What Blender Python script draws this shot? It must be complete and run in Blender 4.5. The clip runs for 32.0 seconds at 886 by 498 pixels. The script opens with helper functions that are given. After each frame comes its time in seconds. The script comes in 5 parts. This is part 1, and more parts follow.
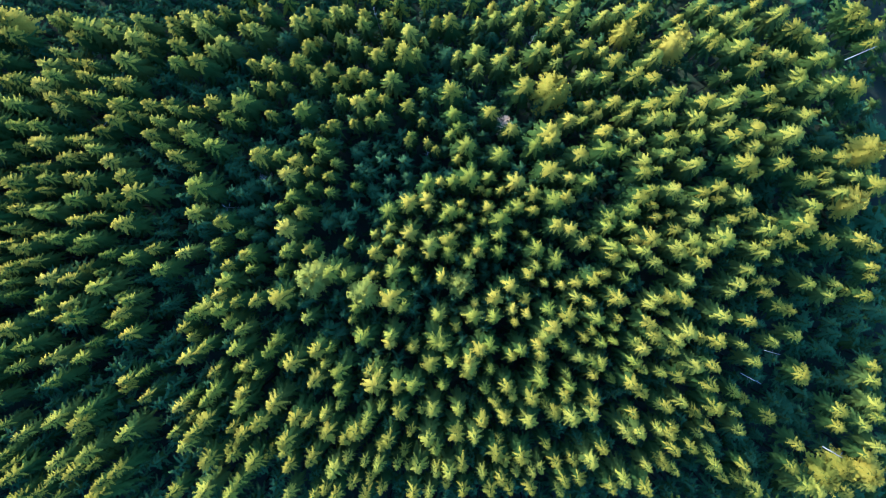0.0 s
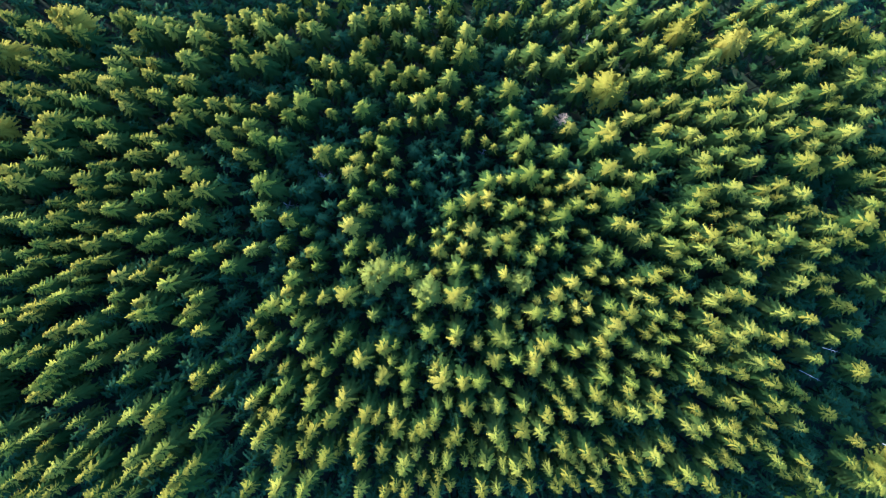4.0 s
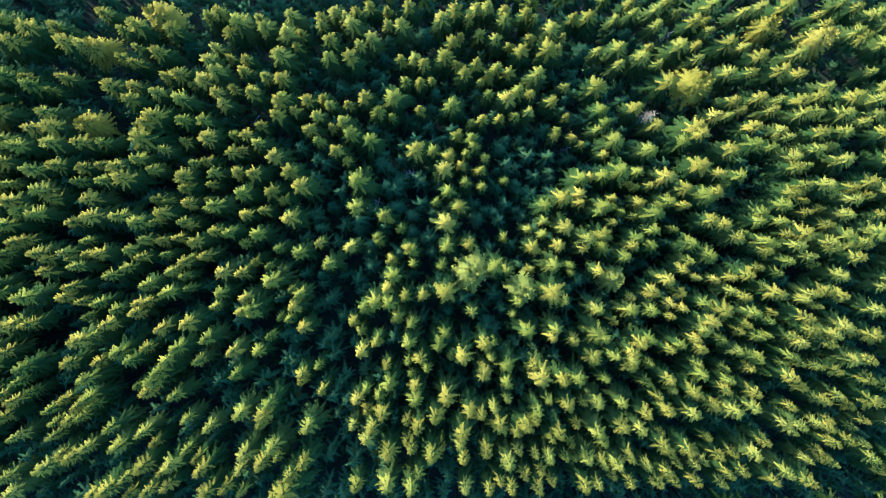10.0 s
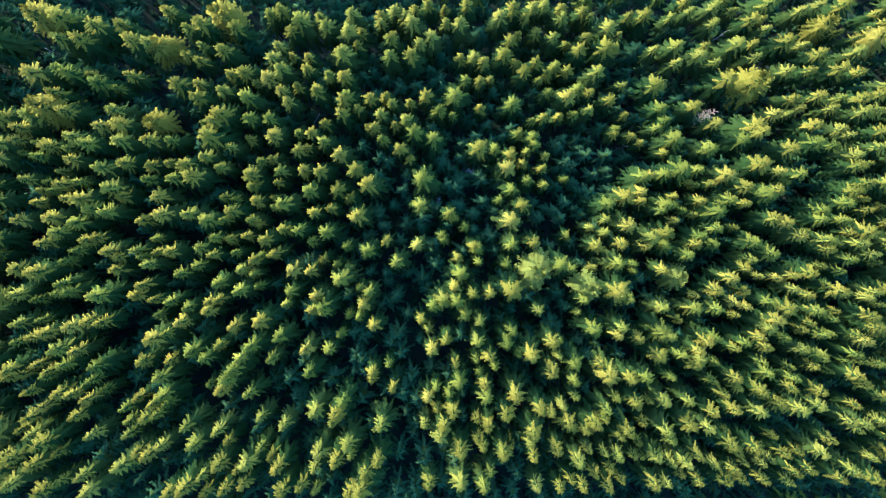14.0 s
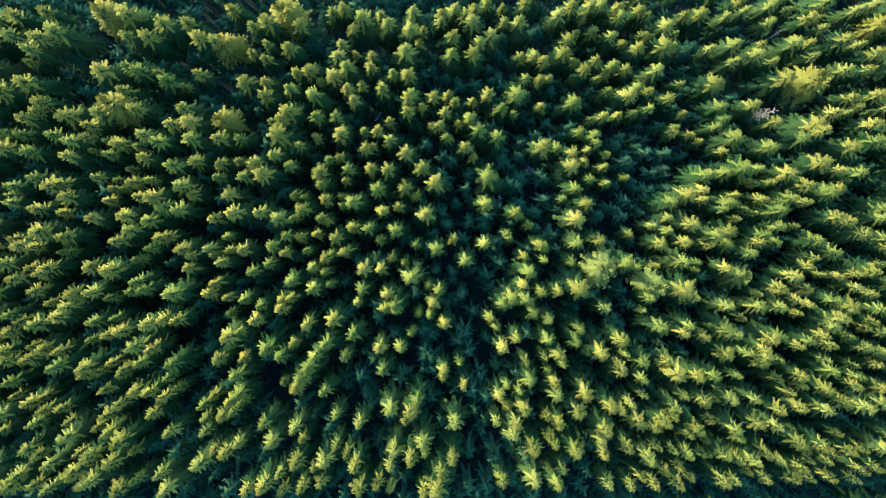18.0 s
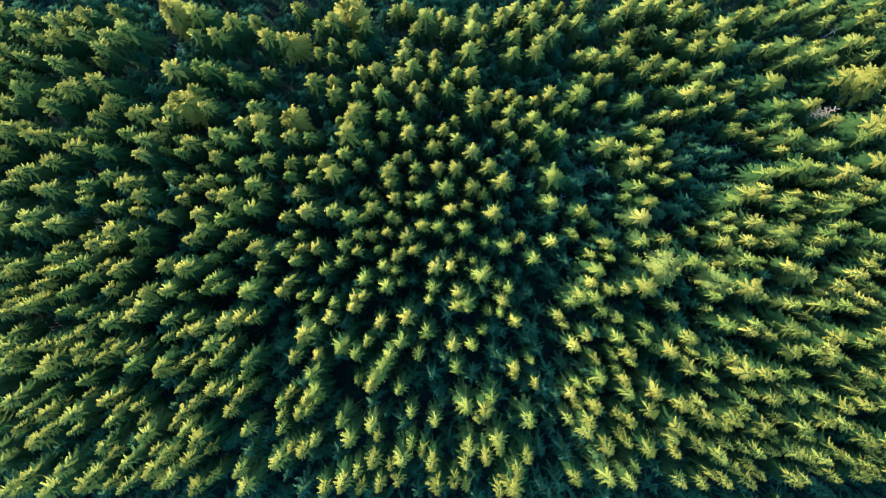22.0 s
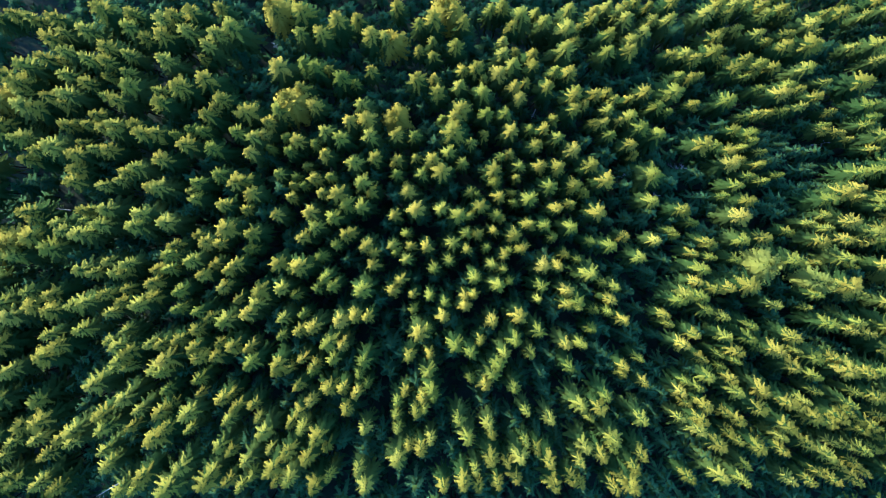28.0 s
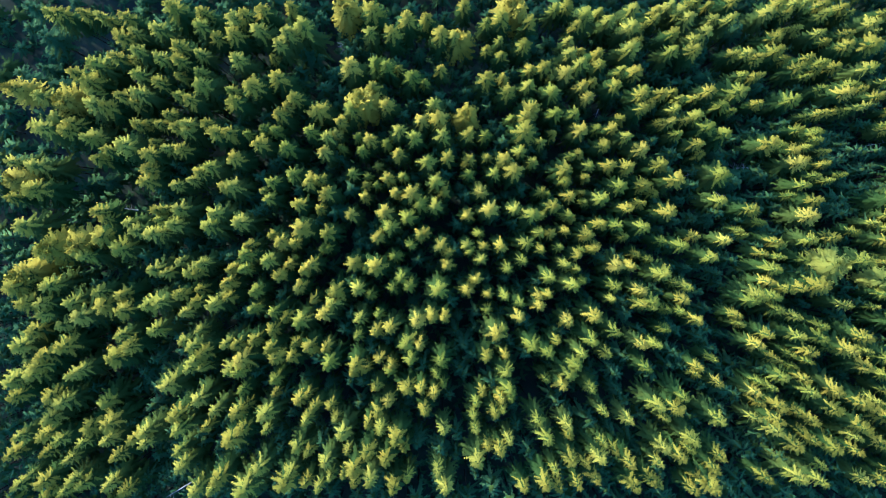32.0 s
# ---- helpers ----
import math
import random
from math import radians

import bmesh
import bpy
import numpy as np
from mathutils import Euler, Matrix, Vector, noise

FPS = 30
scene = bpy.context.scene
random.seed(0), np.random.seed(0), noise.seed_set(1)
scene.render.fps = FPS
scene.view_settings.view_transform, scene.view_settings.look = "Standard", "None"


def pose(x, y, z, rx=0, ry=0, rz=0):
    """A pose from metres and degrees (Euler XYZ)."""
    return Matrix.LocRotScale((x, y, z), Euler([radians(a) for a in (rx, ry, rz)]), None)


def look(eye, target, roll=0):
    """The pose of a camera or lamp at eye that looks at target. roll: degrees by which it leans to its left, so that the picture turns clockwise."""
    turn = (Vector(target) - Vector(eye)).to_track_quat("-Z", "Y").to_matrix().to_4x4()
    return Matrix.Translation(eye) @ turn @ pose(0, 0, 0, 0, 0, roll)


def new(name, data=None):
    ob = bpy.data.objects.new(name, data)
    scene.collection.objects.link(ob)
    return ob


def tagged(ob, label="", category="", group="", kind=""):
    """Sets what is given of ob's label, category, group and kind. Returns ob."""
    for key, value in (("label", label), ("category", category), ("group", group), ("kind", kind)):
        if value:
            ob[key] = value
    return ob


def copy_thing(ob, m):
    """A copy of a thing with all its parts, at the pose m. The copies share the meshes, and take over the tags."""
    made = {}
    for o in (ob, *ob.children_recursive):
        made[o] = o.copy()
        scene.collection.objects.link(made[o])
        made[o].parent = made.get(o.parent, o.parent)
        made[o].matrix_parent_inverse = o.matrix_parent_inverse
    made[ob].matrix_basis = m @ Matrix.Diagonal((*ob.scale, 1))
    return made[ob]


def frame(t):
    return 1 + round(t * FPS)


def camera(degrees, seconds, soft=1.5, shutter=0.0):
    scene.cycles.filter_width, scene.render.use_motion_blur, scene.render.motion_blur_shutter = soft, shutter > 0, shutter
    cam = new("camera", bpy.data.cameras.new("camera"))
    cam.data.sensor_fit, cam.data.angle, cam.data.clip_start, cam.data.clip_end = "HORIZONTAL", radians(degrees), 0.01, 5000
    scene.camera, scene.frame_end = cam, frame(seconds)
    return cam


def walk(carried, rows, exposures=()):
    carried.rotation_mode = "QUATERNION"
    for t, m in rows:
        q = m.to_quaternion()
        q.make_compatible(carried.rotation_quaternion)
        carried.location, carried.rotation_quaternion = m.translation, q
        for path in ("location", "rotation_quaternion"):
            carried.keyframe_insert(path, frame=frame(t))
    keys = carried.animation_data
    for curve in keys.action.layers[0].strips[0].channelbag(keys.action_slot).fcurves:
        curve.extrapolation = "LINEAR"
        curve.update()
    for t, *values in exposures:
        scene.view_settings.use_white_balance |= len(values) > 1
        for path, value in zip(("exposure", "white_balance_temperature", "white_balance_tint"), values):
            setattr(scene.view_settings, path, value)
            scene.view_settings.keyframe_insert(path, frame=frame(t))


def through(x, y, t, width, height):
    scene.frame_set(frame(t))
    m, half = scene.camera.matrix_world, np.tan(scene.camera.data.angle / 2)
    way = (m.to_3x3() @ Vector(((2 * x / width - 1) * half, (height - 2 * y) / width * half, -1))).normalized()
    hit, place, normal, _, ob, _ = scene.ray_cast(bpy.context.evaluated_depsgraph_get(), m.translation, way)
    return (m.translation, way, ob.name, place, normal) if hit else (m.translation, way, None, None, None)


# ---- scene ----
F_DEG = 73.7
cam = camera(F_DEG, 32.0, soft=0.72)
METRES, EYE, TILT, LEAN, TURN = 87.5, 125.0, -92.52, 0.0, 0.0
ROWS = [
    (0.0, 0.0000, 0.0000, 0.0000, 0.00, 0.00, -0.00),
    (0.5, -0.0150, -0.0003, -0.0005, 0.00, -0.00, 0.01),
    (1.0, -0.0303, -0.0008, -0.0011, -0.01, -0.00, -0.00),
    (1.5, -0.0457, -0.0012, -0.0017, -0.02, -0.00, 0.00),
    (2.0, -0.0608, -0.0017, -0.0022, -0.04, -0.01, 0.01),
    (2.5, -0.0758, -0.0021, -0.0027, -0.04, -0.01, 0.01),
    (3.0, -0.0909, -0.0025, -0.0032, -0.04, -0.01, 0.01),
    (3.5, -0.1062, -0.0028, -0.0038, -0.04, -0.01, 0.00),
    (5.5, -0.1673, -0.0048, -0.0056, -0.09, -0.04, -0.00),
    (6.0, -0.1827, -0.0050, -0.0065, -0.10, -0.02, -0.00),
    (6.5, -0.1980, -0.0053, -0.0070, -0.12, -0.02, -0.00),
    (7.0, -0.2132, -0.0055, -0.0073, -0.12, -0.04, 0.00),
    (7.5, -0.2289, -0.0057, -0.0080, -0.15, -0.02, 0.01),
    (8.0, -0.2439, -0.0059, -0.0085, -0.15, -0.02, 0.01),
    (8.5, -0.2596, -0.0060, -0.0091, -0.19, -0.02, -0.00),
    (9.0, -0.2749, -0.0061, -0.0095, -0.20, -0.02, 0.01),
    (9.5, -0.2901, -0.0062, -0.0100, -0.20, -0.02, -0.00),
    (10.0, -0.3054, -0.0063, -0.0105, -0.21, -0.02, 0.01),
    (10.5, -0.3207, -0.0064, -0.0110, -0.21, -0.02, 0.01),
    (11.0, -0.3361, -0.0065, -0.0118, -0.22, -0.00, 0.01),
    (11.5, -0.3515, -0.0064, -0.0125, -0.24, 0.01, 0.01),
    (12.0, -0.3668, -0.0064, -0.0130, -0.24, 0.01, 0.02),
    (12.5, -0.3821, -0.0065, -0.0135, -0.24, 0.01, 0.02),
    (13.0, -0.3977, -0.0063, -0.0143, -0.26, 0.04, 0.01),
    (13.5, -0.4131, -0.0063, -0.0150, -0.26, 0.05, 0.02),
    (14.0, -0.4279, -0.0063, -0.0154, -0.25, 0.05, 0.02),
    (14.5, -0.4431, -0.0063, -0.0160, -0.25, 0.06, 0.02),
    (16.5, -0.5062, -0.0072, -0.0160, -0.32, -0.01, 0.01),
    (17.0, -0.5218, -0.0073, -0.0161, -0.32, -0.04, 0.00),
    (17.5, -0.5368, -0.0074, -0.0165, -0.31, -0.04, 0.02),
    (18.0, -0.5528, -0.0072, -0.0167, -0.35, -0.04, -0.00),
    (18.5, -0.5677, -0.0075, -0.0169, -0.31, -0.05, 0.01),
    (19.0, -0.5830, -0.0075, -0.0172, -0.31, -0.06, 0.00),
    (19.5, -0.5989, -0.0072, -0.0178, -0.34, -0.05, 0.00),
    (20.0, -0.6141, -0.0074, -0.0177, -0.31, -0.06, 0.01),
    (20.5, -0.6301, -0.0071, -0.0179, -0.34, -0.07, 0.00),
    (21.0, -0.6456, -0.0070, -0.0182, -0.34, -0.07, 0.01),
    (21.5, -0.6613, -0.0069, -0.0181, -0.35, -0.10, 0.00),
    (22.0, -0.6765, -0.0067, -0.0184, -0.34, -0.10, 0.00),
    (22.5, -0.6921, -0.0067, -0.0187, -0.34, -0.10, 0.01),
    (23.0, -0.7085, -0.0063, -0.0189, -0.39, -0.11, -0.00),
    (23.5, -0.7242, -0.0062, -0.0194, -0.39, -0.10, 0.00),
    (24.0, -0.7399, -0.0061, -0.0196, -0.39, -0.10, 0.00),
    (24.5, -0.7557, -0.0059, -0.0201, -0.40, -0.10, 0.00),
    (25.0, -0.7717, -0.0057, -0.0203, -0.41, -0.10, 0.00),
    (25.5, -0.7875, -0.0056, -0.0206, -0.42, -0.10, 0.00),
    (27.5, -0.8566, -0.0050, -0.0207, -0.74, -0.12, -0.03),
    (28.0, -0.8721, -0.0049, -0.0208, -0.72, -0.12, -0.02),
    (28.5, -0.8880, -0.0046, -0.0211, -0.74, -0.12, -0.02),
    (29.0, -0.9040, -0.0042, -0.0213, -0.74, -0.11, -0.03),
    (29.5, -0.9200, -0.0039, -0.0217, -0.75, -0.10, -0.02),
    (30.0, -0.9356, -0.0036, -0.0217, -0.74, -0.10, -0.02),
    (30.5, -0.9517, -0.0031, -0.0220, -0.75, -0.07, -0.01),
    (31.0, -0.9675, -0.0028, -0.0222, -0.75, -0.06, -0.01),
    (31.5, -0.9835, -0.0024, -0.0225, -0.75, -0.05, -0.01),
    (32.0, -0.9994, -0.0019, -0.0227, -0.75, -0.04, -0.00),
]
walk(cam, [(t, pose(0, 0, EYE, TILT, LEAN, TURN) @ pose(METRES * x, METRES * y, METRES * z, 90 + pitch, roll, yaw)) for t, x, y, z, yaw, pitch, roll in ROWS],
     exposures=[(0.0, 2.48, 4270, 7), (12.0, 2.54, 4280, 7), (20.0, 2.51, 4280, 7), (32.0, 2.42, 4270, 7)])

# ---- sky, sun, exposure ----
SUN_FROM = Vector((-0.67, 0.58, 0.146)).normalized()
world = bpy.data.worlds.new("sky")
scene.world = world
world.use_nodes = True
wn = world.node_tree.nodes
sky = wn.new("ShaderNodeTexSky")
sky.sky_type, sky.sun_disc = "NISHITA", False
sky.sun_elevation = math.asin(SUN_FROM.z)
sky.sun_rotation = math.atan2(SUN_FROM.x, SUN_FROM.y)
world.node_tree.links.new(sky.outputs[0], wn["Background"].inputs[0])
wn["Background"].inputs[1].default_value = 0.15
sun = new("sun", bpy.data.lights.new("sun", "SUN"))
sun.data.energy, sun.data.angle, sun.data.color = 3.9, radians(0.55), (1.0, 0.725, 0.34)
sun.matrix_world = look(SUN_FROM * 300, (0, 0, 0))


# ---- materials ----
def node_material(name):
    m = bpy.data.materials.new(name)
    m.use_nodes = True
    nt = m.node_tree
    return m, nt, nt.nodes["Principled BSDF"], nt.nodes["Material Output"]


def ramp(nt, stops):
    r = nt.nodes.new("ShaderNodeValToRGB")
    while len(r.color_ramp.elements) < len(stops):
        r.color_ramp.elements.new(0.5)
    for e, (at, colour) in zip(r.color_ramp.elements, stops):
        e.position, e.color = at, (*colour, 1)
    return r


def math_node(nt, op, a, b):
    n = nt.nodes.new("ShaderNodeMath")
    n.operation = op
    for i, v in enumerate((a, b)):
        if isinstance(v, (int, float)):
            n.inputs[i].default_value = v
        else:
            nt.links.new(v, n.inputs[i])
    return n.outputs[0]


def noise_node(nt, scale, detail=2.0):
    g = nt.nodes.new("ShaderNodeNewGeometry")
    n = nt.nodes.new("ShaderNodeTexNoise")
    n.inputs["Scale"].default_value, n.inputs["Detail"].default_value = scale, detail
    nt.links.new(g.outputs["Position"], n.inputs["Vector"])
    return n.outputs["Fac"], g


def foliage(name, dark, mid, light, through=0.04):
    """Needles: colour differs from tree to tree, from spray to spray and over the stand."""
    m, nt, bsdf, out = node_material(name)
    broad, g = noise_node(nt, 0.16, 1.0)
    fine, _ = noise_node(nt, 1.1, 2.0)
    info = nt.nodes.new("ShaderNodeObjectInfo")
    a = math_node(nt, "MULTIPLY", broad, 0.65)
    b = math_node(nt, "MULTIPLY", fine, 0.30)
    c = math_node(nt, "MULTIPLY", g.outputs["Random Per Island"], 0.07)
    d = math_node(nt, "MULTIPLY", info.outputs["Random"], 0.32)
    f = math_node(nt, "SUBTRACT", math_node(nt, "ADD", math_node(nt, "ADD", a, b), math_node(nt, "ADD", c, d)), 0.20)
    r = ramp(nt, [(0.12, dark), (0.5, mid), (0.9, light)])
    nt.links.new(f, r.inputs[0])
    nt.links.new(r.outputs[0], bsdf.inputs["Base Color"])
    bsdf.inputs["Roughness"].default_value = 0.85
    bsdf.inputs["Specular IOR Level"].default_value = 0.015
    leaf = nt.nodes.new("ShaderNodeBsdfTranslucent")
    nt.links.new(r.outputs[0], leaf.inputs[0])
    mix = nt.nodes.new("ShaderNodeMixShader")
    mix.inputs[0].default_value = through
    nt.links.new(bsdf.outputs[0], mix.inputs[1])
    nt.links.new(leaf.outputs[0], mix.inputs[2])
    nt.links.new(mix.outputs[0], out.inputs["Surface"])
    return m


def rough(name, stops, scale, bump=0.0, roughness=0.9):
    m, nt, bsdf, out = node_material(name)
    n, _ = noise_node(nt, scale, 6.0)
    r = ramp(nt, stops)
    nt.links.new(n, r.inputs[0])
    nt.links.new(r.outputs[0], bsdf.inputs["Base Color"])
    bsdf.inputs["Roughness"].default_value = roughness
    bsdf.inputs["Specular IOR Level"].default_value = 0.05
    if bump:
        b = nt.nodes.new("ShaderNodeBump")
        b.inputs["Strength"].default_value, b.inputs["Distance"].default_value = bump, 0.1
        nt.links.new(n, b.inputs["Height"])
        nt.links.new(b.outputs[0], bsdf.inputs["Normal"])
    return m


SPRUCE = foliage("spruce_needles", (0.061, 0.086, 0.013), (0.144, 0.154, 0.020), (0.250, 0.226, 0.035))
FIR = foliage("fir_needles", (0.094, 0.107, 0.014), (0.204, 0.178, 0.022), (0.285, 0.246, 0.039))
PALE = foliage("pine_needles", (0.120, 0.145, 0.026), (0.175, 0.188, 0.034), (0.230, 0.226, 0.048))
# Needle colour darkened to stand in for shade inside and low in the crowns.
DEEP_SHADE = foliage("deep_shade_needles", (0.016, 0.037, 0.011), (0.031, 0.054, 0.014), (0.062, 0.080, 0.018), 0.04)
# A dark copy of the needles, with the shade under tall trees mixed in.
SHADE = foliage("shade_needles", (0.022, 0.053, 0.026), (0.037, 0.076, 0.034), (0.062, 0.104, 0.042), 0.04)
BARK = rough("bark", [(0.3, (0.010, 0.011, 0.012)), (0.7, (0.030, 0.029, 0.028))], 3.0, 0.6)
BLEACHED = rough("bleached_wood", [(0.3, (0.25, 0.175, 0.125)), (0.7, (0.42, 0.31, 0.225))], 2.0, 0.4)
DEADWOOD = rough("weathered_wood", [(0.3, (0.12, 0.125, 0.14)), (0.7, (0.24, 0.25, 0.28))], 2.0, 0.4)
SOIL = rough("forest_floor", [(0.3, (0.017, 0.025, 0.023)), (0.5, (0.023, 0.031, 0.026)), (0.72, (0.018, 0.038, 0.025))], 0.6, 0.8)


# ---- hillside ----
def canopy(x, y):
    """Height of the treetops over the hillside."""
    x, y = np.clip(x, -140, 50) / 50, np.clip(y, -48, 48) / 50
    return 26.59 - 4.35 * x - 14.80 * y + 4.80 * x * x + 4.64 * x * y - 1.53 * y * y + 1.86 * x ** 3 + 3.42 * x * x * y


STAND = 20.0


def ground_z(x, y):
    return canopy(x, y) - STAND + 0.25 * np.sin(x * 0.31 + 1.3) * np.cos(y * 0.27)


def mesh_of(name, verts, faces, *materials, marks=None, normals=None):
    """A mesh from arrays of corners and equal-sided faces; marks tell each face's material."""
    verts, faces = np.asarray(verts, dtype=np.float32), np.asarray(faces, dtype=np.int32)
    me = bpy.data.meshes.new(name)
    n, k = faces.shape
    me.vertices.add(len(verts))
    me.vertices.foreach_set("co", verts.ravel())
    me.loops.add(n * k)
    me.loops.foreach_set("vertex_index", faces.ravel())
    me.polygons.add(n)
    me.polygons.foreach_set("loop_start", np.arange(0, n * k, k, dtype=np.int32))
    me.update(calc_edges=True)
    for material in materials:
        me.materials.append(material)
    if marks is not None:
        me.polygons.foreach_set("material_index", np.asarray(marks, dtype=np.int32))
    if normals is not None:
        me.polygons.foreach_set("use_smooth", np.ones(n, dtype=bool))
        me.normals_split_custom_set_from_vertices(normals)
    return me


def axis_steps(lo, hi, step, far):
    near = np.arange(lo, hi + step, step)
    out = np.array([8, 25, 60, 150, 400, 1000, far])
    return np.concatenate([lo - out[::-1], near, near[-1] + out])


def build_ground():
    xs, ys = axis_steps(-230, 150, 2.5, 3500), axis_steps(-125, 125, 2.5, 3500)
    gx, gy = np.meshgrid(xs, ys, indexing="ij")
    rs = np.random.RandomState(3)
    gz = ground_z(gx, gy) + rs.uniform(-0.18, 0.18, gx.shape)
    nx, ny = gx.shape
    i = np.arange(nx * ny).reshape(nx, ny)
    f = np.stack([i[:-1, :-1], i[1:, :-1], i[1:, 1:], i[:-1, 1:]], -1).reshape(-1, 4)
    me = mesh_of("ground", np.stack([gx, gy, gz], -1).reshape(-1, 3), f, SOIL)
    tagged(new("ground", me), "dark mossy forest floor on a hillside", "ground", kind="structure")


build_ground()


# ---- shapes of the trees ----
def spray(points, tris, at, way, side, length, width, fold, shady=0):
    """One flat needle spray: a kite with a raised midrib."""
    up = way.cross(side)
    n = len(points)
    a, b = at + way * length * 0.45, at + way * length
    points += [at, a + side * width * 0.5 - up * fold, b - up * fold * 0.4, a - side * width * 0.5 - up * fold]
    tris += [(n, n + 1, n + 2, shady), (n, n + 2, n + 3, shady)]


def bough(rs, pts, tris, root, way, reach, sag, width, pairs):
    """One bough: a drooping, needled midrib with rows of side sprays and a blunt tip."""
    side = way.cross(Vector((0, 0, 1))).normalized()
    roll = rs.uniform(-0.35, 0.35)
    up = side.cross(way)
    bend = rs.uniform(-0.12, 0.04)

    def along(s):
        return root + way * (reach * s) + side * (bend * reach * s * s) - Vector((0, 0, sag * reach * s * s))

    nodes, halves = (0.10, 0.50, 0.82), (0.30, 0.42, 0.24)
    n = len(pts)
    for s, h in zip(nodes, halves):
        c, w = along(s), (side + up * roll) * (h * width)
        pts += [c - w, c + w]
    tris += [(n, n + 1, n + 3, 0), (n, n + 3, n + 2, 0), (n + 2, n + 3, n + 5, 0), (n + 2, n + 5, n + 4, 0)]
    step = 0.76 / pairs
    for k in range(pairs):
        s = 0.20 + step * (k + 0.5)
        for sign in (-1, 1):
            if rs.random() < 0.06:
                continue
            q = s + rs.uniform(-0.25, 0.25) * step
            a, b = along(q - step * 0.50), along(q + step * 0.40)
            w = width * (1.22 - 0.85 * s) * rs.uniform(0.7, 1.25)
            lift = up * (roll * sign + rs.uniform(-0.45, 0.32))
            tip = along(q) + (side * sign + lift) * w + way * (w * rs.uniform(0.45, 1.0))
            n = len(pts)
            if rs.random() < 0.55:
                spread = way * (step * reach * rs.uniform(0.22, 0.45))
                pts += [along(q), tip + spread * 0.6, tip - spread + (side * sign) * (w * rs.uniform(-0.25, 0.1))]
            else:
                pts += [a, b, tip]
            tris.append((n, n + 1, n + 2, 0))
    n = len(pts)
    c, w = along(0.97 + 0.06 * rs.random()) + up * (0.04 * reach), (side + up * roll) * (width * rs.uniform(0.18, 0.34))
    pts += [along(0.80), c + w, c - w]
    tris.append((n, n + 1, n + 2, 0))


def skirt(rs, pts, tris, z, radius):
    """The dense inner needles round the trunk: a ragged steep cone, coloured dark for the shade inside the crown."""
    n0, sides = len(pts), 8
    pts.append(Vector((0, 0, z + radius * 0.9)))
    for i in range(sides):
        az = 6.283185 * (i + rs.uniform(-0.3, 0.3)) / sides
        r = radius * (rs.uniform(0.9, 1.2) if i % 2 else rs.uniform(0.5, 0.8))
        pts.append(Vector((math.cos(az) * r, math.sin(az) * r, z - radius * rs.uniform(0.2, 0.6))))
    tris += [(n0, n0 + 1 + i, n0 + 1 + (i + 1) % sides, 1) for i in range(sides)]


def conifer(seed, height, length, radius, whorls, per, shape, rise, droop, width, pairs, lean=1.15, shady=9.0):
    """Crown (boughs in whorls) and the boughs' own wood. Foot at z = 0, tip at z = height."""
    rs = random.Random(seed)
    pts, tris, limbs = [], [], []
    lop = [rs.uniform(0.84, 1.16) for _ in range(7)]
    for i in range(whorls):
        f = ((i + rs.uniform(0.3, 0.7)) / whorls) ** lean
        d = 0.30 + (length - 0.30) * f
        rad = radius * (0.07 + 0.93 * f ** shape)
        n = max(4, round(per * (0.70 + 0.45 * f)))
        turn = rs.uniform(0, 6.283)
        for j in range(n):
            if f > 0.15 and rs.random() < 0.07:
                continue
            az = turn + 6.283 * (j + rs.uniform(-0.28, 0.28)) / n
            el = radians(rise + (droop - rise) * f ** 0.55 + rs.uniform(-9, 9))
            reach = rad * rs.uniform(0.74, 1.22) / math.cos(el) * lop[int(az / 6.283 * 7) % 7]
            way = Vector((math.cos(az) * math.cos(el), math.sin(az) * math.cos(el), math.sin(el)))
            root = Vector((0, 0, height - d - reach * 0.55 * math.sin(el) + rs.uniform(-0.25, 0.25) * length / whorls))
            limbs.append((root, root + way * reach * 0.6))
            wide = (0.09 + width * reach ** 0.8) * rs.uniform(0.85, 1.15)
            # Boughs deep below the tip get the dark needles, as painted shade.
            start, in_shade = len(tris), d + rs.uniform(-0.8, 0.8) > shady
            bough(rs, pts, tris, root, way, reach, 0.16 + 0.12 * f, wide, max(2, pairs - 3) if reach < 0.8 or d > shady + 1 else pairs)
            if in_shade:
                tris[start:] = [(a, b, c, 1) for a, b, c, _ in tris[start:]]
        if f > 0.08 and i % 2:
            skirt(rs, pts, tris, height - d, rad * 0.55)
    for k in range(6):
        az = 2.4 * k
        w = Vector((math.cos(az) * 0.45, math.sin(az) * 0.45, 1)).normalized()
        spray(pts, tris, Vector((0, 0, height - 0.28 - 0.12 * k)), w, w.cross(Vector((0, 1, 0.3))).normalized(), 0.34, 0.14, 0.02)
    p, t = np.array(pts), np.array(tris)
    return p, *soft_normals(p, t), limbs


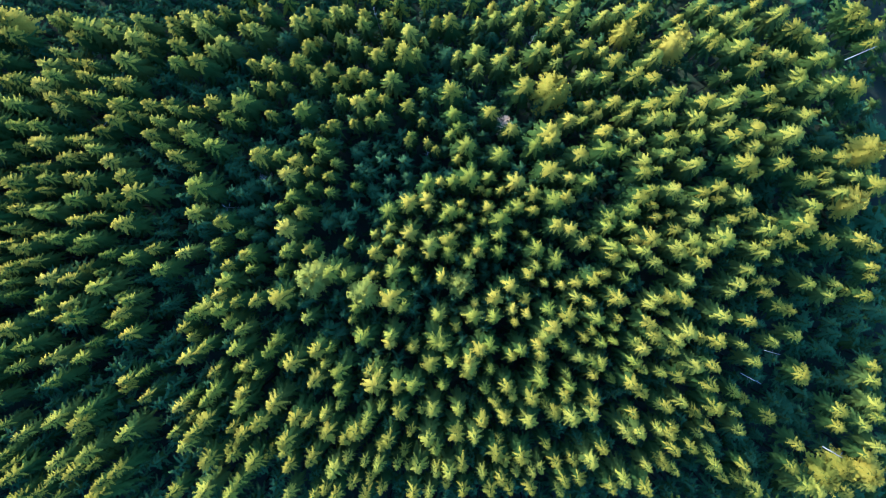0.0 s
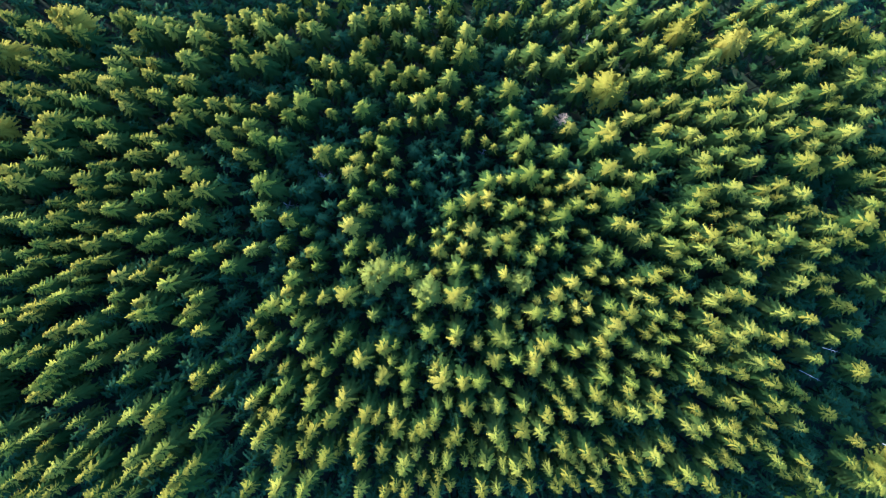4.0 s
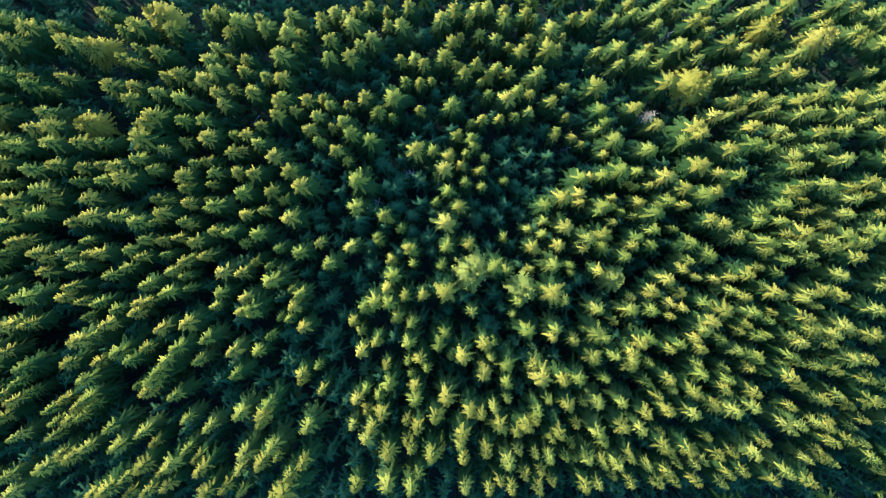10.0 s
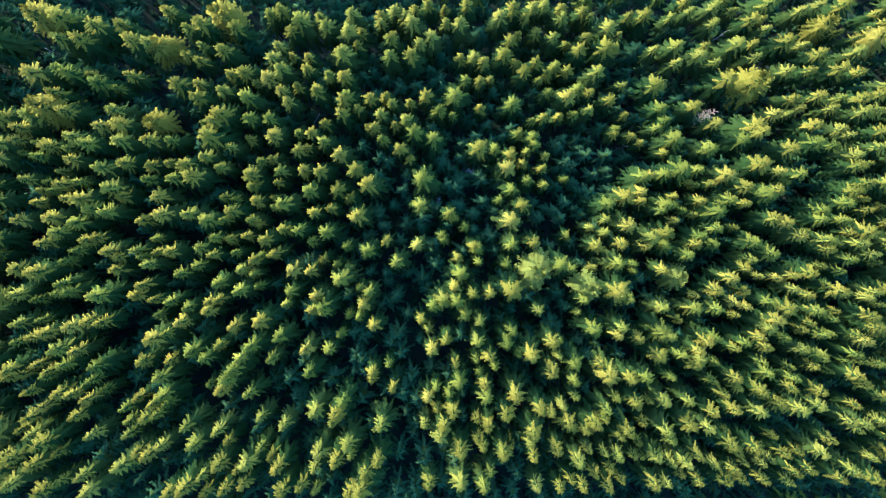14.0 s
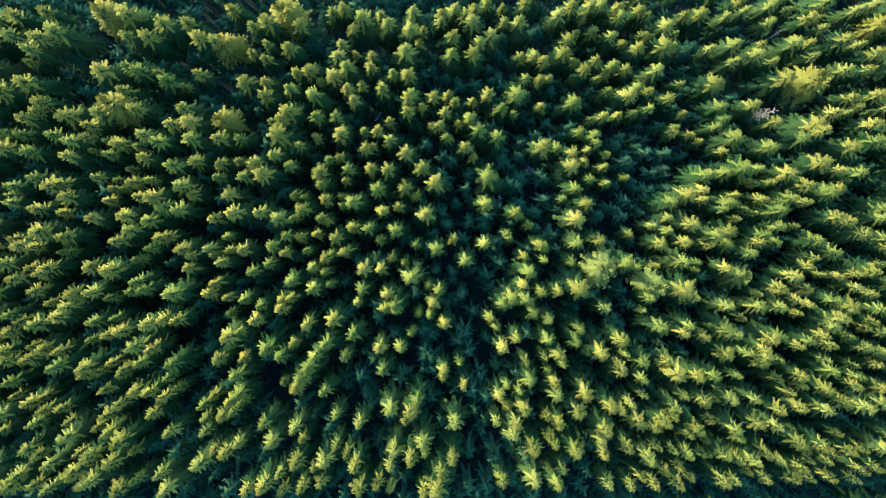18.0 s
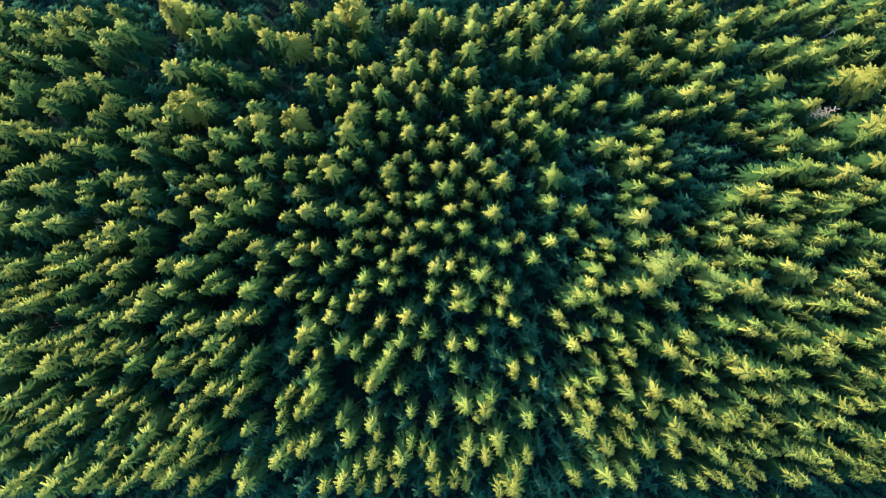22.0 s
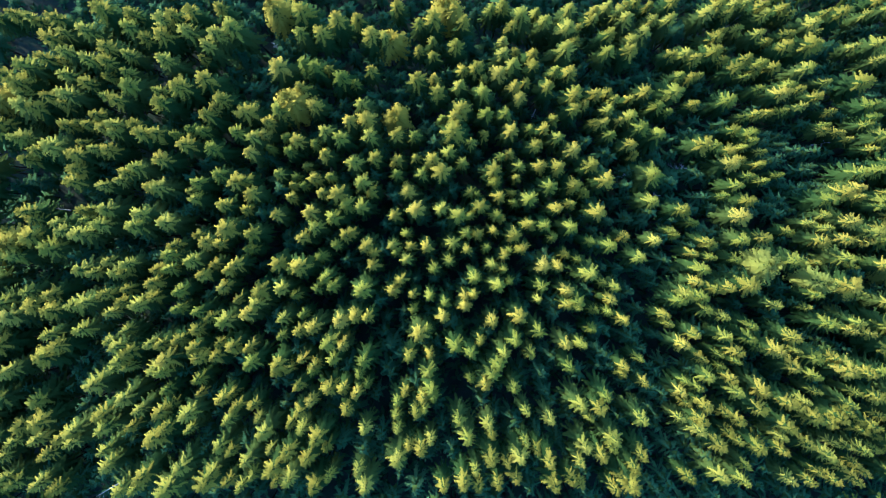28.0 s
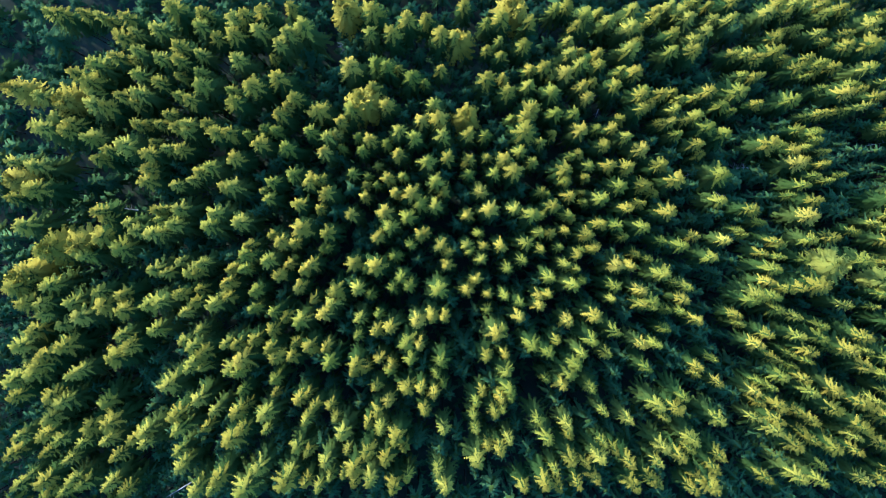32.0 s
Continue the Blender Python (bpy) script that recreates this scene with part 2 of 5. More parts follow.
def soft_normals(p, t):
    """Needles stand all ways on their twigs, so a crown takes light like a shaggy cone, not like flat blades."""
    out = np.stack([p[:, 0], p[:, 1], np.zeros(len(p))], 1)
    out /= np.linalg.norm(out, axis=1, keepdims=True) + 0.35
    out[:, 2] = 0.44
    out /= np.linalg.norm(out, axis=1, keepdims=True)
    a, b, c = p[t[:, 0]], p[t[:, 1]], p[t[:, 2]]
    flat = np.cross(b - a, c - a)
    flat /= np.linalg.norm(flat, axis=1, keepdims=True) + 1e-9
    turned = np.sum(flat * out[t[:, 0]], 1) < 0
    flat[turned] *= -1
    t = t.copy()
    t[turned, 1], t[turned, 2] = t[turned, 2].copy(), t[turned, 1].copy()
    total = out * 0.64
    for k in range(3):
        np.add.at(total, t[:, k], flat * 0.36)
    return t, total / np.linalg.norm(total, axis=1, keepdims=True)


def tube(verts, faces, a, b, ra, rb, sides=6):
    way = (b - a).normalized()
    u = way.orthogonal().normalized()
    v = way.cross(u)
    n = len(verts)
    for c, r in ((a, ra), (b, rb)):
        for i in range(sides):
            t = 6.283185 * i / sides
            verts.append(c + u * math.cos(t) * r + v * math.sin(t) * r)
    for i in range(sides):
        j = (i + 1) % sides
        faces += [(n + i, n + j, n + sides + j), (n + i, n + sides + j, n + sides + i)]


def trunk_mesh(seed, height, girth, material=None, limbs=()):
    rs = random.Random(seed)
    v, f = [], []
    z0, p = -0.6, Vector((0, 0, -0.6))
    rings = [(-0.6, 1.35), (0.5, 1.0), (height * 0.35, 0.78), (height * 0.7, 0.45), (height * 0.97, 0.08)]
    q = None
    for z, r in rings:
        c = Vector((rs.uniform(-0.06, 0.06), rs.uniform(-0.06, 0.06), z))
        if q is not None:
            tube(v, f, q[0], c, q[1], girth * r, 8)
        q = (c, girth * r)
    for k in range(9):
        z = height * rs.uniform(0.12, 0.45)
        az = rs.uniform(0, 6.283)
        a = Vector((0, 0, z))
        tube(v, f, a, a + Vector((math.cos(az), math.sin(az), rs.uniform(-0.3, 0.1))) * rs.uniform(0.4, 1.0), 0.03, 0.01, 3)
    for a, b in limbs:
        tube(v, f, a, b, 0.035, 0.008, 3)
    return mesh_of("trunk", v, f, material or BARK)


HEIGHT = 20.0
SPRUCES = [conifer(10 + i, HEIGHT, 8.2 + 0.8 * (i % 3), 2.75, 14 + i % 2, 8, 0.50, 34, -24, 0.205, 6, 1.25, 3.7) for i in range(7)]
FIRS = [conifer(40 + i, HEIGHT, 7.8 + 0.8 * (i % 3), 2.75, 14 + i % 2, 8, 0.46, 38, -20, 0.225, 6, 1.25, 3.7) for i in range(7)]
DOMES = [conifer(70 + i, HEIGHT, 7.6 + 0.4 * i, 3.0, 15, 12, 0.42, 62, -14, 0.24, 6, 1.1) for i in range(4)]
YOUNG = [conifer(80 + i, HEIGHT, 10.0, 2.1, 10, 7, 0.62, 40, -22, 0.20, 4) for i in range(4)]
UNDER = [conifer(85 + i, HEIGHT, 9.0, 2.2, 5, 6, 0.60, 35, -22, 0.22, 3) for i in range(4)]
COARSE = [conifer(90 + i, HEIGHT, 8.0, 2.4, 6, 5, 0.65, 36, -22, 0.22, 3) for i in range(4)]
FAR = [conifer(95 + i, HEIGHT, 12.0, 3.0, 4, 4, 0.7, 34, -22, 0.36, 2) for i in range(3)]


# ---- single trees ----
def tree_kind(name, shapes, material, label, category, girth):
    """One tree of each shape, with its parts, far below ground until it is copied to its places."""
    made = []
    for i, (p, t, soft, limbs) in enumerate(shapes):
        root = new(name)
        root.empty_display_size = 0.5
        tagged(root, label, category, group=category + " stand")
        for part_name, me in (("trunk", trunk_mesh(i + 1, HEIGHT, girth, None, limbs[::8])), ("crown", mesh_of("crown", p, t[:, :3], material, DEEP_SHADE, marks=t[:, 3], normals=soft))):
            ob = new(part_name, me)
            ob.parent = root
        made.append(root)
    return made


def pick(rs, count, s):
    """Narrow trees take the short crowns, broad ones the long crowns."""
    if count < 6:
        return rs.randrange(count)
    size = 0 if s < 0.66 else 1 if s < 0.88 else 2
    return rs.choice([i for i in range(count) if i % 3 == size])


def place(kinds, spots, rs, wide):
    """Put trees on their spots: x, y, height, breadth of the upper crown."""
    used = set()
    for x, y, h, w in spots:
        s = max(0.52, min(1.6, w / wide))
        i = pick(rs, len(kinds), s)
        m = pose(x, y, float(ground_z(x, y)), rs.uniform(-1.2, 1.2), rs.uniform(-1.2, 1.2), rs.uniform(0, 360)) @ Matrix.Diagonal((s, s * rs.uniform(0.9, 1.1), h / HEIGHT, 1))
        if i in used:
            copy_thing(kinds[i], m)
        else:
            used.add(i)
            first[kinds[i]] = m
    return used


first = {}


def settle(kinds):
    for k in kinds:
        if k in first:
            k.matrix_basis = first[k]
        else:
            for o in (*k.children_recursive, k):
                bpy.data.objects.remove(o)


def on_stem(shape, girth=0.14):
    """The same crown with a plain tapered trunk under it, for trees that are joined."""
    p, t, soft, limbs = shape
    v, f = [], []
    tube(v, f, Vector((0, 0, -0.5)), Vector((0, 0, HEIGHT * 0.9)), girth, girth * 0.25, 4)
    v, f = np.array(v), np.array(f)
    out = v * (1, 1, 0)
    out = out / np.linalg.norm(out, axis=1, keepdims=True)
    f = np.concatenate([f + len(p), np.full((len(f), 1), 2)], 1)
    return np.concatenate([p, v]), np.concatenate([t, f]), np.concatenate([soft, out]), limbs


def joined(name, shapes, spots, material, rs, wide, label, category, kind="stuff"):
    """Many trees as one mesh."""
    allv, allf, allm, alln, base = [], [], [], [], 0
    shapes = [on_stem(shape) if shape[3] else shape for shape in shapes]
    for x, y, h, w in spots:
        s = max(0.52, min(1.6, w / wide))
        p, t, soft, _ = shapes[pick(rs, len(shapes), s)]
        a = rs.uniform(0, 6.283)
        c, n = math.cos(a) * s, math.sin(a) * s
        q = np.empty((len(p), 3), dtype=np.float32)
        q[:, 0] = p[:, 0] * c - p[:, 1] * n + x
        q[:, 1] = p[:, 0] * n + p[:, 1] * c + y
        q[:, 2] = p[:, 2] * (h / HEIGHT) + float(ground_z(x, y))
        allv.append(q)
        allf.append(t[:, :3] + base)
        allm.append(t[:, 3])
        ca, sa = math.cos(a), math.sin(a)
        alln.append(np.stack([soft[:, 0] * ca - soft[:, 1] * sa, soft[:, 0] * sa + soft[:, 1] * ca, soft[:, 2]], 1))
        base += len(p)
    me = mesh_of(name, np.concatenate(allv), np.concatenate(allf), material, DEEP_SHADE, BARK, marks=np.concatenate(allm), normals=np.concatenate(alln))
    return tagged(new(name, me), label, category, kind=kind)


# Where the trees of the stand grow: x, y, height, breadth of the upper crown.
TALL = []
TALL += [(-147.9, -44.2, 20.0, 2.1), (-144.8, -43.6, 21.4, 2.6), (-153.0, -43.3, 20.1, 2.6), (-148.3, -42.3, 21.2, 3.8), (-151.1, -41.7, 19.6, 2.1), (-144.8, -39.1, 19.8, 2.4), (-153.8, -38.4, 19.8, 2.9), (-148.5, -38.2, 19.4, 2.3), (-145.7, -35.8, 20.9, 2.9), (-152.4, -35.4, 19.7, 2.9), (-148.1, -35.1, 20.4, 3.4), (-147.8, -32.8, 19.4, 4.0), (-145.0, -29.7, 20.9, 3.8), (-146.7, -28.9, 20.8, 3.9), (-152.0, -28.8, 21.0, 2.9), (-152.7, -26.4, 20.5, 4.3), (-149.8, -25.5, 20.3, 3.9), (-148.0, -23.9, 21.7, 3.7), (-147.5, -22.4, 21.1, 3.4), (-144.6, -21.2, 20.4, 3.9), (-151.4, -21.1, 20.9, 4.2), (-149.8, -18.8, 19.5, 3.4), (-145.2, -17.9, 19.9, 3.1), (-147.6, -16.0, 20.7, 2.9)]
TALL += [(-147.7, -14.4, 20.5, 3.4), (-149.8, -14.3, 21.1, 4.2), (-146.8, -11.8, 20.4, 3.7), (-151.7, -11.8, 20.6, 5.1), (-147.0, -6.3, 21.2, 3.9), (-149.8, -2.5, 21.8, 4.2), (-152.2, 1.7, 20.1, 2.5), (-148.7, 3.0, 20.9, 4.2), (-148.8, 6.6, 20.0, 3.4), (-152.6, 7.3, 19.4, 2.6), (-146.3, 12.2, 21.9, 3.3), (-148.4, 12.7, 19.9, 3.4), (-145.8, 14.1, 19.4, 3.9), (-147.4, 17.2, 20.8, 3.4), (-144.7, 29.9, 20.6, 2.5), (-146.9, 30.4, 19.1, 2.6), (-135.2, -43.2, 19.6, 3.1), (-142.7, -42.9, 20.0, 3.5), (-143.8, -42.1, 20.9, 3.1), (-137.2, -42.0, 21.5, 2.9), (-136.2, -37.8, 20.4, 2.5), (-142.1, -36.2, 21.2, 2.4), (-137.9, -35.5, 20.9, 2.9), (-132.4, -34.2, 21.1, 2.5)]
TALL += [(-141.4, -34.0, 20.1, 4.0), (-137.3, -32.8, 20.9, 3.7), (-138.7, -30.0, 19.6, 3.8), (-143.1, -25.4, 21.0, 3.1), (-142.1, -24.7, 20.5, 2.6), (-136.0, -22.5, 20.8, 3.8), (-133.5, -20.7, 20.7, 3.3), (-134.4, -18.9, 21.5, 2.5), (-142.0, -16.4, 21.0, 4.2), (-134.4, -15.3, 20.8, 3.3), (-138.6, -14.8, 19.8, 4.3), (-143.5, -14.4, 20.4, 3.7), (-135.1, -13.0, 19.7, 2.9), (-138.8, -12.6, 20.8, 2.9), (-140.8, -7.1, 21.2, 3.0), (-142.0, -6.5, 20.6, 3.4), (-135.6, -5.9, 19.6, 3.9), (-138.2, -4.2, 20.8, 4.2), (-132.4, -3.3, 21.0, 2.8), (-133.6, -2.1, 20.5, 2.8), (-137.6, -1.5, 20.2, 2.5), (-138.1, -0.4, 21.5, 2.5), (-139.0, 7.6, 20.1, 2.9), (-136.7, 8.8, 20.9, 2.5)]
TALL += [(-133.9, 9.4, 21.8, 4.1), (-140.4, 10.9, 20.7, 2.9), (-139.7, 11.1, 19.8, 3.7), (-143.4, 11.9, 21.2, 3.3), (-132.6, 12.7, 19.3, 2.2), (-132.9, 13.1, 19.6, 2.0), (-143.2, 13.1, 20.2, 3.4), (-137.5, 15.6, 20.2, 2.9), (-138.8, 15.7, 21.8, 3.8), (-133.5, 16.2, 19.0, 2.2), (-134.9, 17.1, 20.9, 2.2), (-132.1, 17.4, 21.2, 3.0), (-139.7, 17.7, 20.5, 2.5), (-140.0, 19.3, 20.7, 3.7), (-132.4, 20.4, 20.6, 3.0), (-142.0, 20.6, 20.7, 2.9), (-139.1, 22.0, 20.7, 3.4), (-133.7, 22.7, 17.7, 1.6), (-135.9, 23.0, 20.9, 2.2), (-134.2, 23.2, 18.3, 1.7), (-132.3, 23.8, 21.4, 2.8), (-134.8, 25.9, 21.5, 3.0), (-133.4, 27.0, 20.0, 2.5), (-134.3, 29.1, 20.8, 3.0)]
TALL += [(-138.1, 29.3, 17.9, 1.2), (-138.8, 29.7, 19.9, 2.2), (-141.7, 30.3, 19.3, 2.2), (-122.3, -40.9, 20.3, 3.2), (-124.8, -37.8, 19.9, 3.2), (-125.0, -35.5, 20.6, 2.3), (-130.5, -34.8, 21.0, 2.5), (-130.9, -33.4, 20.3, 3.3), (-121.0, -31.9, 19.4, 1.9), (-124.6, -31.9, 21.5, 3.2), (-125.5, -30.4, 20.5, 3.7), (-122.1, -27.8, 20.1, 3.2), (-126.8, -25.9, 20.9, 3.7), (-123.4, -23.4, 20.5, 2.3), (-121.6, -23.2, 19.4, 2.0), (-122.3, -22.0, 21.0, 2.9), (-121.3, -21.0, 20.2, 2.9), (-122.5, -20.0, 21.5, 2.7), (-124.7, -19.6, 19.6, 2.5), (-122.5, -18.1, 18.7, 2.1), (-129.1, -18.0, 20.8, 2.8), (-124.5, -15.3, 20.2, 2.0), (-129.7, -14.2, 21.5, 3.2), (-123.0, -13.9, 19.7, 2.1)]
TALL += [(-127.9, -13.8, 21.5, 2.4), (-125.1, -12.6, 21.0, 2.4), (-122.6, -12.0, 18.7, 2.1), (-127.9, -9.6, 19.0, 2.5), (-122.7, -9.4, 19.6, 2.0), (-123.8, -9.4, 20.2, 2.8), (-129.3, -9.0, 20.7, 3.0), (-121.9, -8.1, 20.5, 2.4), (-125.9, -7.9, 18.5, 2.2), (-129.5, -3.7, 21.3, 3.3), (-128.6, -3.5, 19.6, 2.2), (-120.7, -2.5, 20.9, 3.2), (-126.4, -2.3, 20.6, 3.3), (-128.7, -1.6, 20.3, 2.1), (-129.2, -0.2, 20.4, 2.1), (-125.7, -0.0, 20.3, 3.3), (-128.3, 0.0, 19.5, 1.5), (-126.4, 3.5, 19.8, 2.2), (-130.7, 4.1, 20.9, 3.0), (-124.3, 4.4, 18.8, 1.8), (-122.4, 5.3, 20.4, 2.5), (-130.6, 6.0, 20.4, 2.5), (-120.9, 6.1, 20.8, 2.9), (-130.3, 8.2, 21.0, 3.0)]
TALL += [(-125.8, 9.0, 19.6, 3.0), (-128.1, 9.2, 19.3, 2.2), (-130.2, 10.2, 18.7, 1.4), (-125.0, 11.7, 19.6, 2.8), (-126.5, 12.3, 20.2, 2.5), (-124.7, 12.8, 20.5, 2.5), (-121.9, 12.8, 20.2, 2.3), (-129.2, 12.9, 19.1, 2.0), (-131.4, 13.3, 18.3, 1.7), (-129.6, 13.4, 17.3, 1.7), (-127.7, 14.3, 19.7, 2.2), (-124.1, 16.4, 21.2, 2.5), (-126.7, 17.3, 19.1, 2.2), (-122.8, 18.7, 20.5, 3.8), (-129.3, 19.2, 20.2, 2.5), (-126.5, 20.4, 18.8, 2.0), (-123.3, 20.9, 19.5, 2.2), (-125.9, 22.3, 21.3, 3.0), (-128.6, 22.6, 21.9, 3.0), (-123.3, 23.7, 19.6, 2.2), (-126.0, 24.4, 21.3, 3.3), (-121.0, 26.4, 19.3, 2.2), (-129.4, 27.2, 21.3, 3.3), (-123.1, 27.9, 20.5, 3.4)]
TALL += [(-123.1, 30.1, 19.8, 3.1), (-127.1, 30.4, 21.2, 3.7), (-119.1, -39.9, 21.5, 2.3), (-114.7, -39.8, 20.7, 3.9), (-108.5, -38.3, 21.1, 3.4), (-118.2, -38.2, 21.6, 2.8), (-112.1, -36.3, 21.3, 3.1), (-117.0, -33.1, 20.6, 2.4), (-116.3, -32.6, 21.9, 3.4), (-111.7, -31.7, 19.2, 1.7), (-114.9, -31.4, 20.8, 2.3), (-111.6, -29.2, 21.0, 3.4), (-115.9, -29.2, 20.5, 2.8), (-119.3, -29.1, 20.5, 2.4), (-115.1, -28.8, 17.9, 1.9), (-111.2, -26.8, 17.4, 1.0), (-115.3, -25.9, 19.9, 2.1), (-110.8, -24.6, 19.7, 2.1), (-115.8, -23.7, 21.0, 2.7), (-117.3, -23.4, 19.4, 3.2), (-115.2, -21.8, 20.7, 3.5), (-110.2, -21.6, 21.0, 2.7), (-108.2, -21.5, 19.2, 2.4), (-111.2, -20.2, 20.4, 2.8)]
TALL += [(-116.3, -19.7, 20.0, 2.4), (-117.8, -19.6, 20.5, 2.1), (-108.1, -19.4, 18.3, 1.6), (-113.8, -18.8, 19.9, 2.1), (-111.4, -17.6, 19.8, 2.1), (-109.1, -15.6, 19.6, 1.6), (-114.2, -14.8, 20.3, 2.1), (-110.5, -14.8, 20.3, 2.4), (-119.7, -14.0, 21.4, 2.7), (-118.0, -13.0, 19.4, 2.0), (-118.8, -12.7, 18.5, 2.0), (-113.8, -11.6, 20.8, 2.2), (-118.0, -10.9, 20.5, 2.4), (-117.9, -10.7, 18.7, 1.6), (-110.7, -9.6, 20.5, 2.4), (-117.7, -9.0, 19.4, 1.6), (-117.6, -8.9, 18.4, 1.8), (-115.2, -8.9, 20.5, 1.9), (-108.8, -8.2, 18.2, 1.6), (-111.3, -7.6, 21.3, 2.7), (-114.4, -6.9, 19.2, 2.0), (-115.2, -6.8, 21.9, 2.9), (-115.0, -5.7, 20.0, 1.9), (-108.2, -4.9, 19.6, 1.9)]
TALL += [(-110.4, -4.9, 20.4, 2.7), (-111.3, -3.7, 19.0, 1.6), (-116.4, -2.0, 20.1, 3.3), (-119.7, -0.8, 21.4, 2.9), (-111.9, 2.0, 20.2, 2.4), (-113.4, 2.6, 18.0, 1.7), (-118.6, 3.3, 20.2, 2.5), (-117.8, 3.3, 20.0, 3.3), (-111.4, 4.0, 21.0, 2.4), (-108.7, 5.3, 20.5, 2.9), (-117.3, 7.3, 20.7, 2.8), (-109.6, 9.2, 20.6, 3.0), (-113.6, 9.8, 21.2, 2.8), (-120.0, 11.3, 21.7, 2.9), (-118.4, 11.5, 20.4, 2.8), (-115.8, 11.7, 19.4, 1.7), (-111.7, 11.7, 19.3, 2.2), (-113.2, 12.0, 20.0, 2.0), (-110.6, 14.1, 20.5, 2.5), (-110.2, 15.6, 19.2, 2.0), (-117.2, 15.9, 21.9, 2.9), (-108.6, 17.0, 20.9, 3.0), (-118.5, 18.0, 19.7, 2.0), (-114.6, 18.7, 21.6, 3.8)]
TALL += [(-111.1, 19.4, 21.2, 3.3), (-117.2, 22.5, 21.5, 3.0), (-113.0, 23.4, 17.7, 1.6), (-111.3, 25.1, 21.0, 2.5), (-118.3, 26.7, 19.9, 3.7), (-110.1, 26.8, 21.4, 2.8), (-109.5, 27.2, 20.4, 2.2), (-114.5, 27.4, 20.5, 3.4), (-118.0, 28.9, 21.1, 3.3), (-116.5, 29.7, 20.7, 2.9), (-113.8, 30.4, 20.8, 2.9), (-109.9, 31.5, 19.7, 2.6), (-103.8, -39.2, 19.2, 1.9), (-105.8, -38.6, 19.1, 2.0), (-98.7, -38.3, 19.0, 2.0), (-102.3, -37.9, 18.6, 1.2), (-100.4, -37.6, 18.3, 1.6), (-107.9, -37.1, 20.3, 2.3), (-96.4, -37.0, 21.9, 2.5), (-98.7, -35.7, 21.9, 3.0), (-102.6, -35.0, 21.2, 2.6), (-105.5, -34.5, 19.0, 2.0), (-99.9, -34.4, 18.2, 1.6), (-96.9, -33.8, 21.0, 2.6)]
TALL += [(-107.0, -33.7, 19.4, 3.1), (-100.4, -31.4, 21.0, 3.1), (-97.0, -30.6, 18.7, 1.4), (-101.8, -30.2, 18.0, 1.9), (-105.7, -29.9, 20.4, 1.9), (-104.7, -28.2, 19.7, 2.0), (-102.4, -28.0, 19.1, 1.7), (-107.0, -27.4, 20.1, 2.3), (-106.3, -26.9, 18.0, 1.8), (-97.8, -23.2, 18.3, 2.1), (-98.9, -22.9, 19.3, 1.6), (-98.8, -21.9, 20.5, 2.6), (-102.1, -21.3, 21.6, 2.6), (-105.8, -19.9, 19.4, 2.9), (-103.3, -19.9, 19.5, 1.9), (-98.7, -18.0, 19.0, 1.9), (-106.6, -16.4, 19.8, 3.5), (-98.2, -15.9, 20.1, 2.4), (-103.2, -15.4, 20.8, 2.7), (-102.1, -13.9, 20.4, 2.8), (-105.2, -13.3, 19.1, 1.6), (-96.8, -12.6, 18.2, 1.5), (-101.8, -12.0, 19.9, 3.2), (-98.9, -11.9, 20.9, 2.4)]
TALL += [(-107.2, -11.7, 19.5, 2.1), (-98.0, -8.9, 18.8, 1.6), (-106.7, -8.8, 20.3, 2.2), (-99.5, -8.4, 20.1, 3.2), (-105.4, -8.4, 20.7, 2.1), (-103.8, -6.1, 18.8, 1.6), (-103.6, -5.8, 18.0, 1.7), (-103.2, -3.6, 20.6, 2.6), (-106.8, -3.2, 20.7, 3.5), (-100.0, -0.7, 19.6, 2.3), (-104.4, 0.0, 18.8, 1.8), (-107.5, 0.8, 21.3, 2.4), (-98.3, 1.9, 18.8, 1.8), (-103.3, 2.0, 20.5, 2.9), (-98.0, 3.4, 17.9, 1.5), (-96.3, 3.8, 18.2, 1.5), (-106.1, 4.0, 21.1, 2.8), (-104.6, 4.2, 20.5, 2.1), (-100.3, 5.2, 19.3, 2.2), (-97.7, 5.2, 17.3, 1.0), (-96.1, 7.0, 16.8, 1.4), (-104.3, 8.6, 20.7, 2.3), (-98.7, 8.8, 19.6, 2.2), (-102.0, 9.5, 17.2, 1.2)]
TALL += [(-97.1, 10.5, 19.8, 3.0), (-103.4, 11.0, 21.5, 2.8), (-105.9, 11.5, 21.1, 2.5), (-99.3, 11.5, 18.7, 2.0), (-102.6, 11.8, 19.0, 2.0), (-101.7, 13.0, 19.8, 2.2), (-105.1, 14.7, 19.6, 3.9), (-100.0, 15.4, 20.8, 3.3), (-97.2, 19.1, 20.3, 2.2), (-100.6, 22.0, 20.3, 3.7), (-96.4, 22.6, 20.6, 2.9), (-97.7, 27.9, 19.9, 2.6), (-107.8, 28.1, 21.0, 3.7), (-97.4, 31.0, 21.4, 3.8), (-93.2, -38.8, 19.2, 2.6), (-86.0, -38.2, 20.3, 2.6), (-91.4, -37.8, 18.0, 0.9), (-87.1, -36.2, 20.0, 2.0), (-94.4, -35.1, 19.5, 2.6), (-91.8, -33.9, 17.5, 1.6), (-92.8, -31.9, 21.0, 2.7), (-95.1, -31.1, 19.4, 2.2), (-86.3, -30.9, 19.8, 1.9), (-95.6, -28.8, 19.5, 1.9)]
